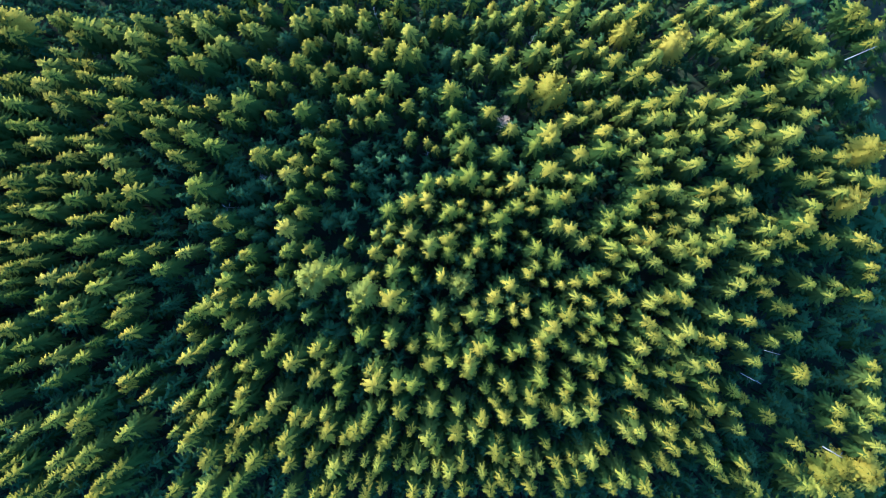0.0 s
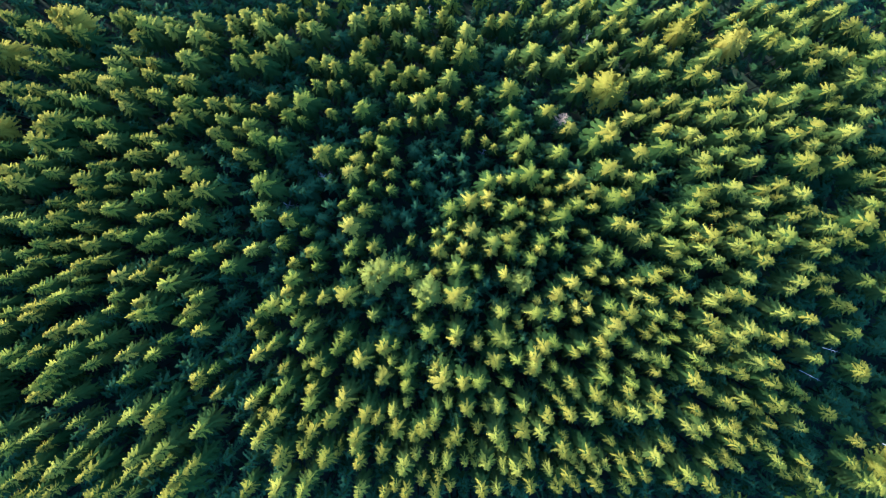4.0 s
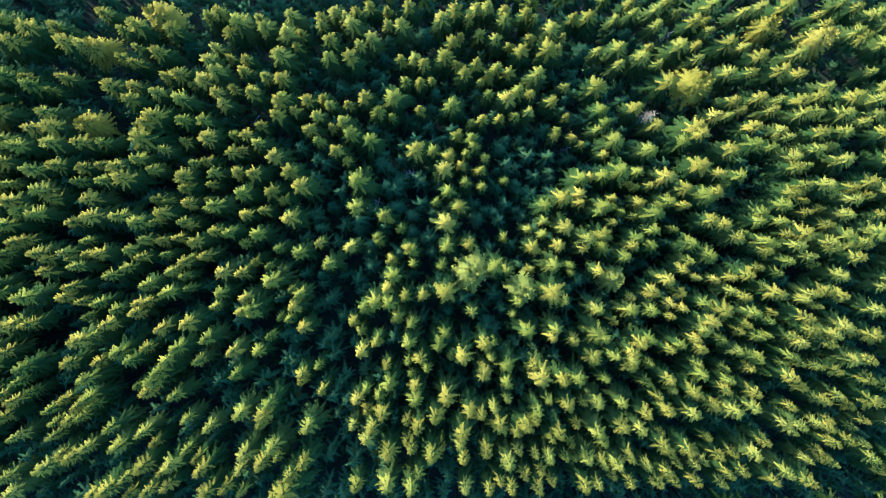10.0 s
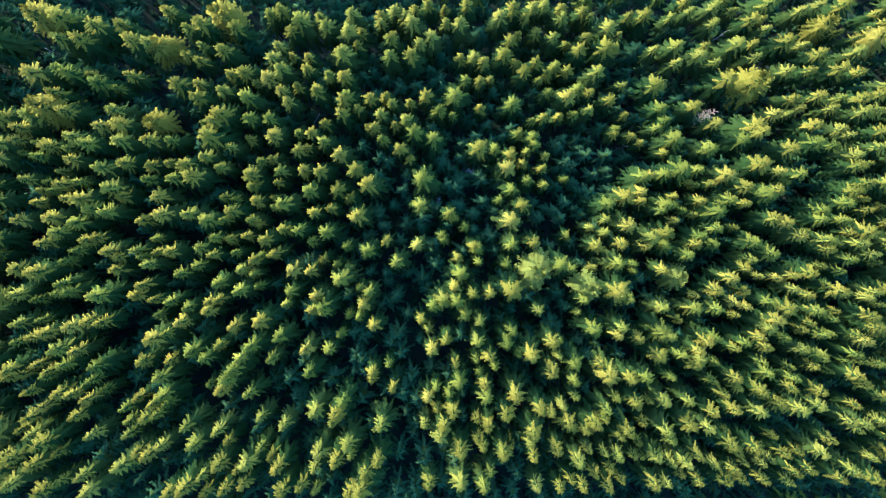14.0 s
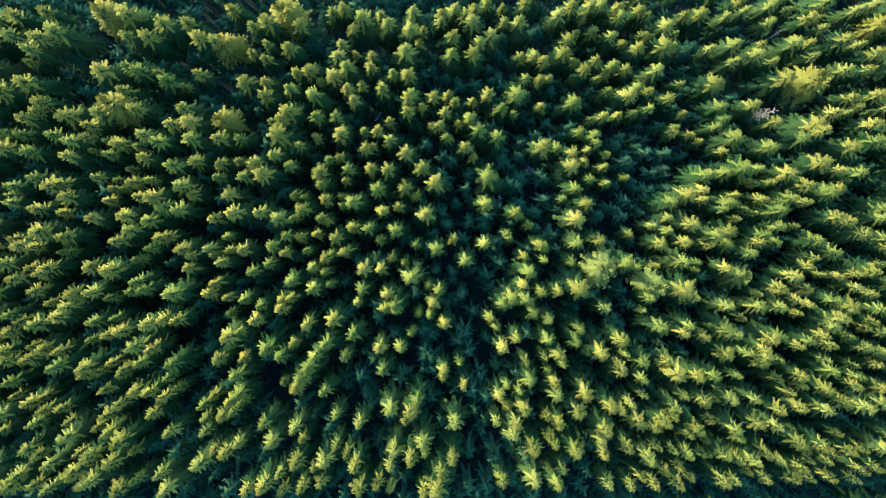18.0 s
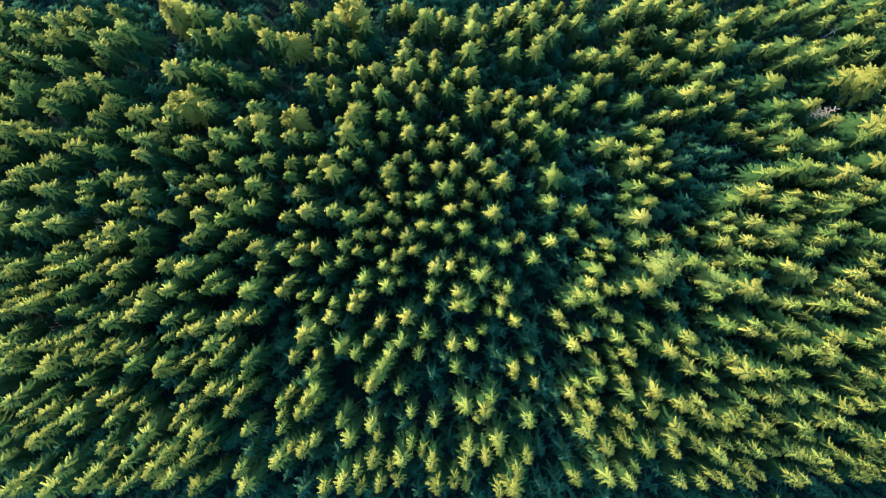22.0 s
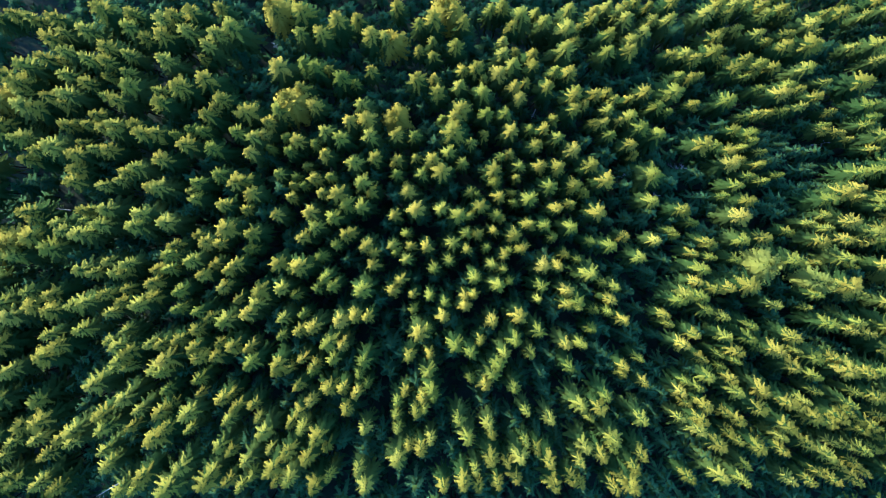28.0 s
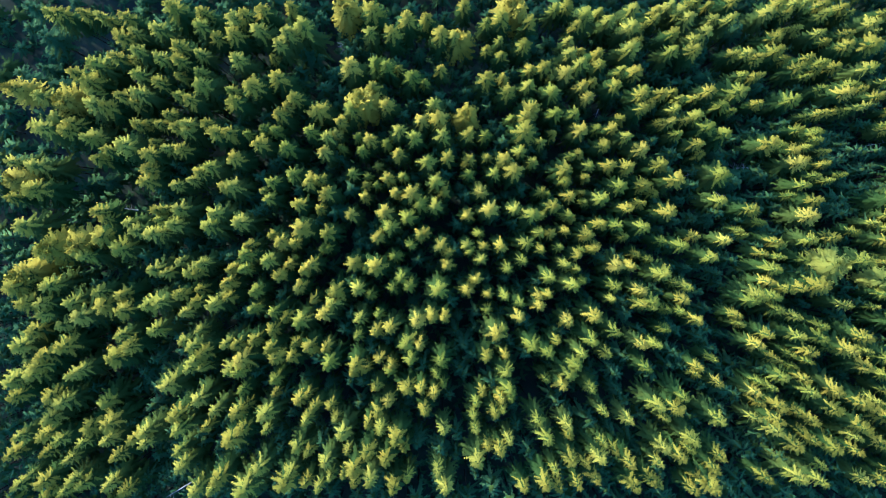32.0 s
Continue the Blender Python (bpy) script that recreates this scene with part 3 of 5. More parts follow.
TALL += [(-88.9, -28.5, 19.4, 2.0), (-94.4, -27.2, 18.8, 2.0), (-87.3, -26.3, 19.4, 1.9), (-86.3, -25.7, 17.1, 1.6), (-89.2, -25.6, 20.3, 1.9), (-95.7, -25.4, 19.7, 1.9), (-91.4, -25.4, 19.9, 2.6), (-93.8, -23.3, 19.0, 2.1), (-87.5, -23.3, 19.4, 1.6), (-93.8, -22.7, 18.7, 1.9), (-86.7, -21.6, 20.2, 2.7), (-91.0, -21.5, 20.4, 2.3), (-95.4, -21.5, 18.8, 1.9), (-89.4, -19.7, 19.8, 1.6), (-91.3, -19.4, 21.4, 3.1), (-95.8, -17.4, 19.8, 2.1), (-93.7, -16.9, 20.7, 2.5), (-85.9, -15.8, 20.5, 1.9), (-89.8, -15.7, 21.2, 2.7), (-87.5, -15.4, 20.6, 2.4), (-95.7, -15.1, 18.8, 1.1), (-86.7, -11.9, 21.4, 3.2), (-93.5, -11.7, 18.8, 2.3), (-91.1, -10.8, 20.4, 2.1)]
TALL += [(-92.3, -9.6, 20.4, 2.1), (-95.8, -8.8, 21.2, 2.9), (-85.8, -8.6, 18.8, 2.0), (-93.7, -6.6, 18.2, 2.1), (-85.8, -6.6, 18.7, 2.1), (-86.7, -5.7, 19.9, 2.4), (-91.1, -5.3, 20.0, 1.8), (-96.0, -4.5, 19.9, 2.3), (-89.9, -4.1, 20.3, 2.1), (-89.1, -3.4, 19.1, 1.6), (-94.0, -2.4, 20.5, 2.9), (-91.5, -1.2, 20.6, 2.8), (-94.8, -0.8, 20.8, 2.7), (-87.5, 0.4, 20.4, 2.6), (-89.9, 0.8, 20.7, 2.9), (-93.6, 2.2, 20.0, 2.1), (-91.1, 2.4, 21.4, 2.9), (-85.8, 3.0, 18.6, 2.2), (-87.5, 4.2, 20.4, 3.0), (-94.1, 4.6, 19.7, 2.2), (-92.5, 4.9, 19.4, 1.8), (-88.7, 7.5, 20.9, 3.0), (-85.8, 8.0, 20.3, 2.5), (-92.9, 8.3, 20.7, 2.3)]
TALL += [(-95.1, 10.3, 18.4, 2.0), (-90.4, 10.9, 21.9, 2.8), (-86.6, 10.9, 20.9, 2.9), (-93.2, 11.6, 21.6, 2.8), (-89.6, 13.2, 20.3, 2.5), (-87.1, 14.1, 20.5, 3.7), (-95.0, 16.1, 20.9, 2.5), (-87.5, 16.5, 21.3, 3.0), (-88.8, 20.2, 17.9, 1.8), (-91.3, 20.7, 20.4, 3.4), (-94.7, 21.7, 21.0, 3.1), (-86.6, 22.4, 19.9, 2.1), (-93.7, 22.7, 17.6, 1.8), (-94.4, 27.7, 20.8, 3.1), (-84.4, 27.7, 20.5, 2.7), (-86.6, 27.8, 21.3, 3.5), (-91.8, 29.8, 21.9, 3.1), (-88.8, 30.7, 20.0, 2.7), (-75.2, -38.6, 19.3, 2.0), (-72.4, -37.4, 21.5, 2.5), (-81.6, -34.8, 20.7, 3.0), (-78.3, -33.6, 20.1, 2.3), (-80.0, -33.3, 19.1, 1.6), (-77.0, -32.7, 18.9, 1.9)]
TALL += [(-81.7, -31.1, 18.9, 1.9), (-73.0, -29.6, 20.8, 2.3), (-81.9, -29.5, 18.1, 1.9), (-78.9, -28.7, 19.8, 2.3), (-77.9, -28.5, 19.1, 1.6), (-76.8, -27.2, 18.7, 1.6), (-82.0, -27.1, 20.2, 1.9), (-78.2, -26.9, 19.7, 1.9), (-80.8, -26.5, 18.4, 1.4), (-77.1, -25.7, 19.9, 2.4), (-77.5, -23.4, 20.1, 2.4), (-77.1, -21.4, 17.5, 1.3), (-80.3, -21.2, 19.8, 2.1), (-73.6, -19.7, 20.3, 2.9), (-78.6, -17.9, 21.3, 2.7), (-77.8, -17.6, 18.9, 1.9), (-75.3, -15.9, 20.3, 2.2), (-79.6, -15.3, 17.2, 1.3), (-75.1, -14.1, 18.8, 2.3), (-77.4, -13.0, 19.9, 1.8), (-79.5, -12.6, 19.5, 1.5), (-82.5, -11.7, 18.7, 2.1), (-81.5, -10.4, 19.8, 1.9), (-76.1, -8.9, 18.7, 2.0)]
TALL += [(-74.5, -7.7, 18.5, 2.0), (-80.7, -7.5, 20.5, 2.1), (-82.4, -6.4, 18.6, 1.7), (-80.4, -6.0, 18.0, 1.8), (-77.6, -5.7, 20.4, 2.0), (-82.6, -5.0, 19.8, 2.0), (-73.7, -4.9, 19.6, 2.8), (-80.6, -4.0, 17.7, 1.4), (-73.2, -0.6, 20.8, 3.2), (-82.5, -0.6, 18.9, 2.0), (-79.3, 0.2, 21.1, 3.1), (-75.2, 0.2, 21.2, 2.3), (-80.6, 2.8, 19.2, 2.9), (-82.2, 5.3, 19.6, 2.0), (-75.4, 5.7, 21.1, 3.4), (-78.4, 5.7, 20.4, 2.4), (-72.3, 7.3, 19.0, 2.1), (-82.0, 7.6, 19.0, 2.6), (-77.1, 7.9, 21.0, 2.9), (-79.5, 8.0, 19.3, 1.9), (-74.4, 8.9, 19.8, 2.4), (-82.7, 11.3, 20.6, 2.5), (-80.0, 11.5, 19.6, 2.4), (-73.5, 11.8, 21.3, 3.8)]
TALL += [(-73.1, 14.6, 21.0, 2.6), (-75.1, 15.0, 18.7, 1.8), (-72.3, 16.4, 21.2, 3.3), (-76.3, 18.6, 20.8, 3.1), (-72.4, 20.5, 20.9, 2.5), (-79.4, 20.5, 20.2, 3.2), (-76.1, 21.2, 19.0, 2.3), (-76.7, 25.2, 19.3, 2.0), (-79.0, 26.2, 18.7, 1.5), (-73.0, 26.9, 20.8, 3.1), (-76.8, 28.0, 18.9, 1.6), (-79.0, 30.8, 19.9, 2.2), (-76.6, 31.4, 21.4, 3.2), (-82.7, 33.8, 19.2, 2.4), (-70.3, -38.8, 19.0, 1.7), (-67.6, -38.3, 19.7, 1.7), (-65.0, -37.7, 19.7, 1.9), (-70.7, -36.4, 19.7, 1.7), (-66.1, -36.0, 18.8, 1.4), (-60.3, -35.5, 21.3, 2.3), (-68.4, -35.0, 20.0, 2.6), (-64.5, -34.7, 21.0, 2.8), (-61.7, -34.6, 18.7, 1.3), (-63.3, -33.5, 18.6, 1.6)]
TALL += [(-68.1, -32.7, 17.1, 1.0), (-71.8, -32.1, 20.7, 2.5), (-68.8, -30.5, 20.5, 1.9), (-63.2, -29.1, 19.6, 1.6), (-64.9, -25.6, 20.1, 2.1), (-69.3, -25.2, 19.6, 2.1), (-71.2, -25.0, 17.6, 1.8), (-68.0, -23.9, 20.6, 3.2), (-67.7, -22.3, 21.1, 2.5), (-62.1, -21.2, 19.8, 1.9), (-71.2, -21.1, 21.0, 2.5), (-66.5, -20.5, 21.1, 2.4), (-69.7, -19.5, 19.7, 1.8), (-64.5, -19.2, 21.7, 2.5), (-60.9, -18.0, 20.9, 2.6), (-68.2, -16.1, 19.7, 2.1), (-64.1, -15.6, 21.0, 2.6), (-71.9, -14.4, 18.9, 2.0), (-60.7, -13.9, 19.2, 1.5), (-70.7, -13.0, 18.8, 1.8), (-71.9, -12.6, 18.8, 1.7), (-60.3, -11.4, 19.6, 2.7), (-66.9, -11.1, 21.4, 2.4), (-64.9, -10.7, 18.5, 1.2)]
TALL += [(-70.6, -10.2, 20.3, 2.1), (-66.2, -9.0, 18.3, 1.7), (-68.0, -8.3, 18.9, 2.0), (-65.7, -7.3, 19.2, 2.0), (-63.2, -6.1, 18.5, 1.7), (-68.3, -6.0, 19.2, 1.7), (-71.9, -6.0, 20.2, 1.8), (-64.9, -5.9, 18.3, 1.7), (-62.8, -5.7, 19.1, 1.9), (-69.6, -3.8, 18.3, 2.2), (-64.1, -3.5, 20.4, 2.4), (-72.0, -3.5, 20.1, 2.0), (-67.5, -3.1, 18.8, 1.7), (-61.5, -2.0, 19.6, 2.2), (-66.0, -1.6, 17.6, 1.7), (-66.6, -1.0, 19.0, 2.1), (-70.9, -0.6, 18.8, 1.7), (-69.5, 0.7, 20.7, 2.7), (-61.9, 1.4, 21.1, 2.6), (-63.8, 1.4, 17.4, 1.2), (-66.2, 1.9, 19.0, 2.1), (-71.3, 2.4, 19.1, 1.7), (-69.7, 2.5, 17.8, 1.4), (-64.0, 2.6, 16.6, 1.1)]
TALL += [(-66.6, 4.7, 19.1, 2.1), (-63.1, 5.0, 18.2, 1.4), (-67.1, 5.9, 20.0, 2.9), (-63.2, 7.2, 19.2, 2.6), (-66.1, 8.7, 19.5, 1.6), (-64.0, 8.8, 18.6, 1.6), (-60.5, 10.3, 19.9, 2.5), (-70.6, 10.5, 18.8, 2.3), (-64.5, 12.5, 20.5, 2.8), (-68.5, 12.6, 17.3, 1.8), (-60.8, 13.3, 18.2, 2.2), (-64.0, 13.3, 19.2, 2.0), (-68.5, 15.4, 20.1, 2.7), (-65.4, 15.5, 20.2, 2.5), (-62.2, 18.7, 19.8, 2.5), (-68.9, 19.3, 21.2, 3.2), (-63.6, 20.2, 20.6, 2.3), (-61.2, 21.2, 18.9, 1.8), (-68.2, 22.2, 17.6, 1.9), (-65.8, 22.7, 20.0, 3.3), (-71.7, 23.4, 19.7, 2.2), (-69.4, 23.6, 20.6, 2.9), (-63.6, 24.0, 21.6, 2.9), (-65.1, 26.0, 21.0, 2.9)]
TALL += [(-62.6, 27.1, 18.1, 0.9), (-64.9, 28.7, 19.2, 2.1), (-71.8, 31.3, 19.9, 2.8), (-63.0, 31.9, 18.7, 2.5), (-61.6, 33.6, 20.0, 3.8), (-66.8, 34.8, 18.2, 2.5), (-64.9, 35.1, 19.5, 2.9), (-50.7, -40.0, 19.2, 1.9), (-55.4, -39.5, 18.0, 1.7), (-59.5, -38.7, 20.3, 2.6), (-48.8, -38.7, 21.7, 3.4), (-49.5, -38.5, 19.2, 1.6), (-57.1, -38.2, 20.0, 1.9), (-48.1, -36.5, 21.2, 2.3), (-55.4, -36.2, 19.2, 1.9), (-52.4, -35.3, 20.0, 2.4), (-50.4, -34.8, 18.6, 1.6), (-54.9, -34.0, 20.1, 2.7), (-50.7, -32.9, 20.9, 2.8), (-53.4, -30.8, 17.7, 1.1), (-59.8, -30.1, 20.4, 2.0), (-52.6, -28.9, 20.6, 2.9), (-55.4, -28.2, 21.3, 2.7), (-51.8, -26.9, 21.2, 2.4)]
TALL += [(-56.4, -22.8, 20.5, 2.4), (-54.6, -20.4, 19.0, 2.0), (-57.6, -19.6, 21.0, 2.3), (-52.8, -18.1, 19.0, 1.5), (-49.7, -15.7, 19.3, 1.7), (-51.6, -15.4, 17.4, 1.4), (-54.6, -15.0, 20.5, 2.0), (-56.6, -14.6, 20.4, 2.1), (-49.2, -13.7, 19.2, 2.2), (-55.0, -13.7, 21.3, 3.0), (-56.1, -12.3, 20.1, 2.3), (-48.7, -11.7, 19.4, 2.0), (-50.1, -11.0, 17.7, 1.6), (-52.9, -10.2, 20.5, 2.9), (-57.7, -9.0, 19.4, 1.9), (-59.6, -8.5, 20.5, 2.5), (-54.0, -7.5, 17.5, 1.0), (-55.8, -6.6, 17.7, 1.4), (-48.6, -5.7, 20.4, 2.6), (-52.0, -4.8, 20.2, 1.9), (-57.5, -4.5, 17.9, 1.7), (-55.1, -2.7, 20.9, 2.6), (-59.1, -2.3, 20.3, 2.4), (-50.6, -0.4, 20.5, 3.0)]
TALL += [(-57.6, 0.3, 19.9, 2.3), (-54.8, 0.8, 19.4, 1.8), (-52.1, 3.1, 18.3, 2.0), (-57.9, 3.4, 20.0, 3.1), (-54.3, 3.9, 19.2, 2.8), (-49.2, 5.1, 21.9, 3.0), (-56.5, 6.7, 20.2, 2.8), (-51.1, 7.0, 20.4, 3.2), (-59.6, 7.5, 19.2, 2.7), (-53.7, 9.8, 19.9, 3.0), (-59.0, 10.8, 18.1, 1.6), (-56.9, 12.0, 20.3, 2.5), (-58.6, 13.0, 19.6, 2.3), (-49.5, 14.5, 18.1, 1.9), (-48.4, 14.7, 20.0, 2.2), (-56.6, 15.1, 18.5, 2.0), (-54.1, 16.6, 21.2, 2.7), (-51.4, 17.6, 19.2, 1.9), (-53.6, 19.0, 21.4, 3.1), (-49.6, 19.5, 20.0, 2.6), (-52.6, 20.0, 21.4, 3.1), (-58.1, 20.2, 20.9, 2.7), (-53.9, 23.0, 20.0, 3.2), (-56.3, 23.6, 20.2, 2.0)]
TALL += [(-59.8, 24.4, 19.5, 2.4), (-59.7, 26.8, 19.1, 2.3), (-54.1, 27.6, 20.8, 3.7), (-51.9, 29.8, 18.7, 1.9), (-53.4, 31.9, 20.1, 3.8), (-51.2, 32.3, 18.7, 1.8), (-57.3, 33.0, 19.9, 3.2), (-48.0, 34.6, 18.2, 2.2), (-58.6, 35.0, 18.6, 2.1), (-52.9, 35.3, 20.5, 2.9), (-48.1, 35.7, 19.1, 2.2), (-39.1, -39.2, 19.4, 2.1), (-46.6, -35.5, 20.2, 2.4), (-37.5, -32.4, 21.2, 2.9), (-36.8, -31.1, 20.9, 2.4), (-39.8, -31.0, 19.5, 1.6), (-46.1, -30.7, 20.5, 2.9), (-37.9, -29.4, 17.6, 1.9), (-36.2, -27.2, 18.6, 1.9), (-39.7, -27.2, 19.4, 2.0), (-44.8, -26.5, 18.2, 1.7), (-37.8, -26.3, 18.7, 1.8), (-47.7, -24.9, 17.6, 1.8), (-47.8, -23.5, 18.7, 2.0)]
TALL += [(-45.6, -22.4, 18.8, 1.7), (-38.9, -20.7, 20.9, 2.2), (-36.6, -18.9, 20.5, 2.0), (-39.6, -17.9, 17.1, 1.4), (-47.3, -16.9, 19.8, 2.2), (-40.7, -16.3, 18.5, 1.9), (-38.8, -14.3, 20.9, 2.5), (-37.3, -13.2, 20.5, 2.9), (-44.2, -7.4, 20.5, 2.6), (-40.8, -4.7, 19.9, 2.1), (-36.9, -4.1, 17.6, 1.3), (-46.4, -4.0, 19.1, 1.4), (-37.4, -3.0, 17.2, 1.3), (-36.3, 0.3, 20.1, 2.7), (-40.9, 1.5, 18.8, 2.7), (-40.0, 5.8, 20.3, 4.0), (-42.5, 9.4, 17.7, 1.7), (-44.0, 11.3, 20.7, 2.5), (-38.6, 12.5, 20.3, 3.3), (-46.9, 12.9, 19.4, 2.2), (-41.6, 13.9, 20.9, 3.3), (-44.8, 15.2, 18.8, 1.3), (-43.0, 15.8, 20.0, 2.8), (-47.4, 16.6, 20.4, 2.4)]
TALL += [(-37.3, 18.4, 18.6, 2.7), (-45.6, 18.9, 19.2, 2.1), (-42.4, 19.5, 18.8, 1.9), (-46.9, 19.9, 18.8, 2.1), (-40.1, 21.2, 19.3, 3.1), (-46.2, 27.9, 20.1, 2.9), (-42.5, 27.9, 21.0, 3.4), (-41.1, 30.6, 19.5, 2.6), (-46.2, 30.7, 21.0, 2.9), (-39.1, 31.9, 20.2, 3.5), (-42.5, 34.4, 20.9, 3.5), (-36.4, 35.3, 18.7, 2.4), (-43.7, 35.6, 20.3, 2.8), (-45.6, 36.7, 19.9, 3.0), (-41.9, 37.1, 19.7, 2.4), (-36.6, 38.3, 17.9, 1.9), (-39.6, 38.4, 19.8, 2.4), (-31.1, -39.7, 20.5, 2.4), (-34.6, -38.9, 20.9, 2.9), (-30.1, -38.1, 19.1, 2.3), (-28.0, -35.5, 20.3, 2.9), (-26.6, -35.3, 17.0, 1.2), (-34.4, -34.7, 20.6, 2.9), (-31.1, -34.4, 19.7, 2.1)]
TALL += [(-31.9, -33.7, 18.3, 1.7), (-30.2, -32.0, 19.1, 2.5), (-32.0, -31.0, 18.3, 1.3), (-27.6, -30.0, 21.2, 2.8), (-35.5, -29.7, 19.5, 2.8), (-30.4, -27.6, 20.9, 2.8), (-25.8, -27.4, 19.9, 3.4), (-30.3, -26.1, 19.4, 2.4), (-34.4, -25.5, 19.7, 2.8), (-31.0, -24.4, 17.4, 1.2), (-29.2, -23.6, 18.4, 1.7), (-35.4, -22.8, 19.1, 1.5), (-31.8, -22.7, 18.2, 1.7), (-29.9, -21.8, 21.0, 2.5), (-25.4, -21.6, 19.0, 1.7), (-27.0, -20.0, 20.3, 2.6), (-31.5, -19.6, 21.5, 2.5), (-26.3, -18.4, 19.2, 2.4), (-31.3, -16.8, 20.5, 2.1), (-33.6, -15.5, 19.3, 2.6), (-35.1, -13.5, 21.0, 3.1), (-29.6, -12.3, 20.2, 2.1), (-26.3, -12.2, 20.2, 3.9), (-32.3, -12.0, 20.7, 2.4)]
TALL += [(-35.3, -11.5, 20.5, 2.1), (-34.4, -9.4, 21.4, 2.8), (-26.5, -8.2, 17.9, 2.2), (-31.4, -7.5, 18.4, 1.6), (-34.4, -7.0, 19.1, 2.0), (-31.7, -5.2, 19.5, 2.5), (-25.5, -4.8, 19.6, 2.9), (-32.2, -4.8, 19.5, 2.1), (-33.4, -1.7, 18.1, 1.8), (-26.0, -0.9, 20.9, 3.8), (-27.8, 2.4, 18.7, 1.3), (-25.0, 4.5, 20.1, 2.6), (-26.1, 7.8, 20.6, 3.2), (-25.3, 10.7, 18.8, 2.9), (-27.9, 11.6, 19.3, 2.8), (-31.2, 11.7, 21.1, 3.3), (-35.1, 17.4, 17.4, 1.6), (-30.2, 18.7, 18.2, 2.1), (-24.4, 19.7, 20.7, 3.5), (-34.8, 21.1, 20.8, 3.8), (-33.0, 24.1, 19.3, 2.3), (-30.3, 24.2, 18.8, 2.4), (-28.3, 24.8, 17.6, 1.8), (-29.8, 27.5, 20.0, 2.6)]
TALL += [(-33.8, 28.2, 19.3, 2.2), (-31.4, 28.4, 19.6, 3.0), (-25.9, 28.9, 20.5, 3.6), (-24.5, 32.2, 19.2, 3.0), (-33.9, 34.8, 20.6, 3.0), (-26.5, 36.5, 21.0, 3.4), (-24.0, 38.3, 21.2, 3.5), (-32.6, 38.8, 20.1, 3.0), (-19.4, -41.1, 19.1, 2.0), (-16.1, -40.7, 20.5, 2.0), (-23.1, -40.5, 19.7, 2.1), (-17.7, -40.0, 19.4, 1.7), (-13.8, -39.6, 19.0, 2.0), (-16.5, -37.3, 20.7, 3.2), (-12.0, -36.7, 18.9, 1.7), (-23.3, -36.7, 19.0, 2.0), (-14.6, -36.1, 19.1, 1.4), (-19.8, -35.6, 20.6, 2.5), (-23.8, -34.4, 20.0, 2.2), (-15.1, -33.0, 19.8, 2.6), (-23.5, -32.6, 21.9, 2.8), (-13.4, -32.2, 20.3, 2.9), (-17.6, -32.1, 20.0, 3.4), (-12.0, -31.5, 20.1, 2.1)]
TALL += [(-20.6, -30.2, 20.5, 2.2), (-18.4, -29.9, 19.1, 1.9), (-22.3, -29.5, 21.0, 3.0), (-16.2, -28.5, 18.9, 1.6), (-16.2, -26.4, 19.4, 2.4), (-19.7, -24.5, 19.7, 2.9), (-16.3, -23.3, 20.3, 3.1), (-18.8, -22.7, 18.6, 1.8), (-23.2, -22.0, 21.2, 3.1), (-19.7, -20.2, 20.7, 3.1), (-18.3, -19.9, 18.0, 1.4), (-12.7, -18.3, 20.8, 3.2), (-14.6, -15.8, 17.7, 1.8), (-21.9, -15.3, 20.0, 2.3), (-13.8, -13.8, 19.8, 2.2), (-15.6, -8.7, 19.7, 2.4), (-17.9, -8.3, 21.9, 3.2), (-22.4, -4.1, 20.2, 2.4), (-15.8, -3.3, 17.9, 1.7), (-23.3, 2.0, 19.7, 3.1), (-19.7, 5.1, 18.3, 1.7), (-22.4, 5.8, 19.1, 2.3), (-15.3, 6.4, 16.5, 1.2), (-20.0, 8.0, 18.4, 1.9)]
TALL += [(-22.9, 9.0, 18.2, 1.9), (-19.0, 10.8, 18.5, 1.9), (-21.9, 11.0, 18.0, 1.5), (-21.0, 12.3, 19.7, 2.3), (-21.0, 13.5, 20.6, 2.5), (-23.9, 14.4, 19.1, 2.5), (-21.3, 16.9, 18.2, 1.6), (-19.5, 17.0, 19.8, 2.1), (-15.7, 17.7, 17.6, 1.6), (-13.5, 18.2, 17.8, 2.0), (-14.7, 21.1, 21.7, 3.3), (-18.3, 22.1, 19.2, 2.2), (-12.8, 22.6, 20.8, 2.8), (-19.4, 24.8, 17.8, 1.6), (-22.4, 25.8, 20.5, 3.0), (-17.9, 26.0, 18.5, 2.6), (-14.2, 26.5, 19.2, 3.0), (-16.4, 27.3, 19.0, 2.8), (-20.3, 27.7, 20.7, 2.6), (-24.0, 27.7, 18.7, 2.4), (-14.0, 32.1, 17.5, 2.3), (-16.6, 33.0, 20.4, 2.8), (-23.0, 33.5, 18.9, 1.6), (-19.4, 34.5, 18.3, 2.5)]
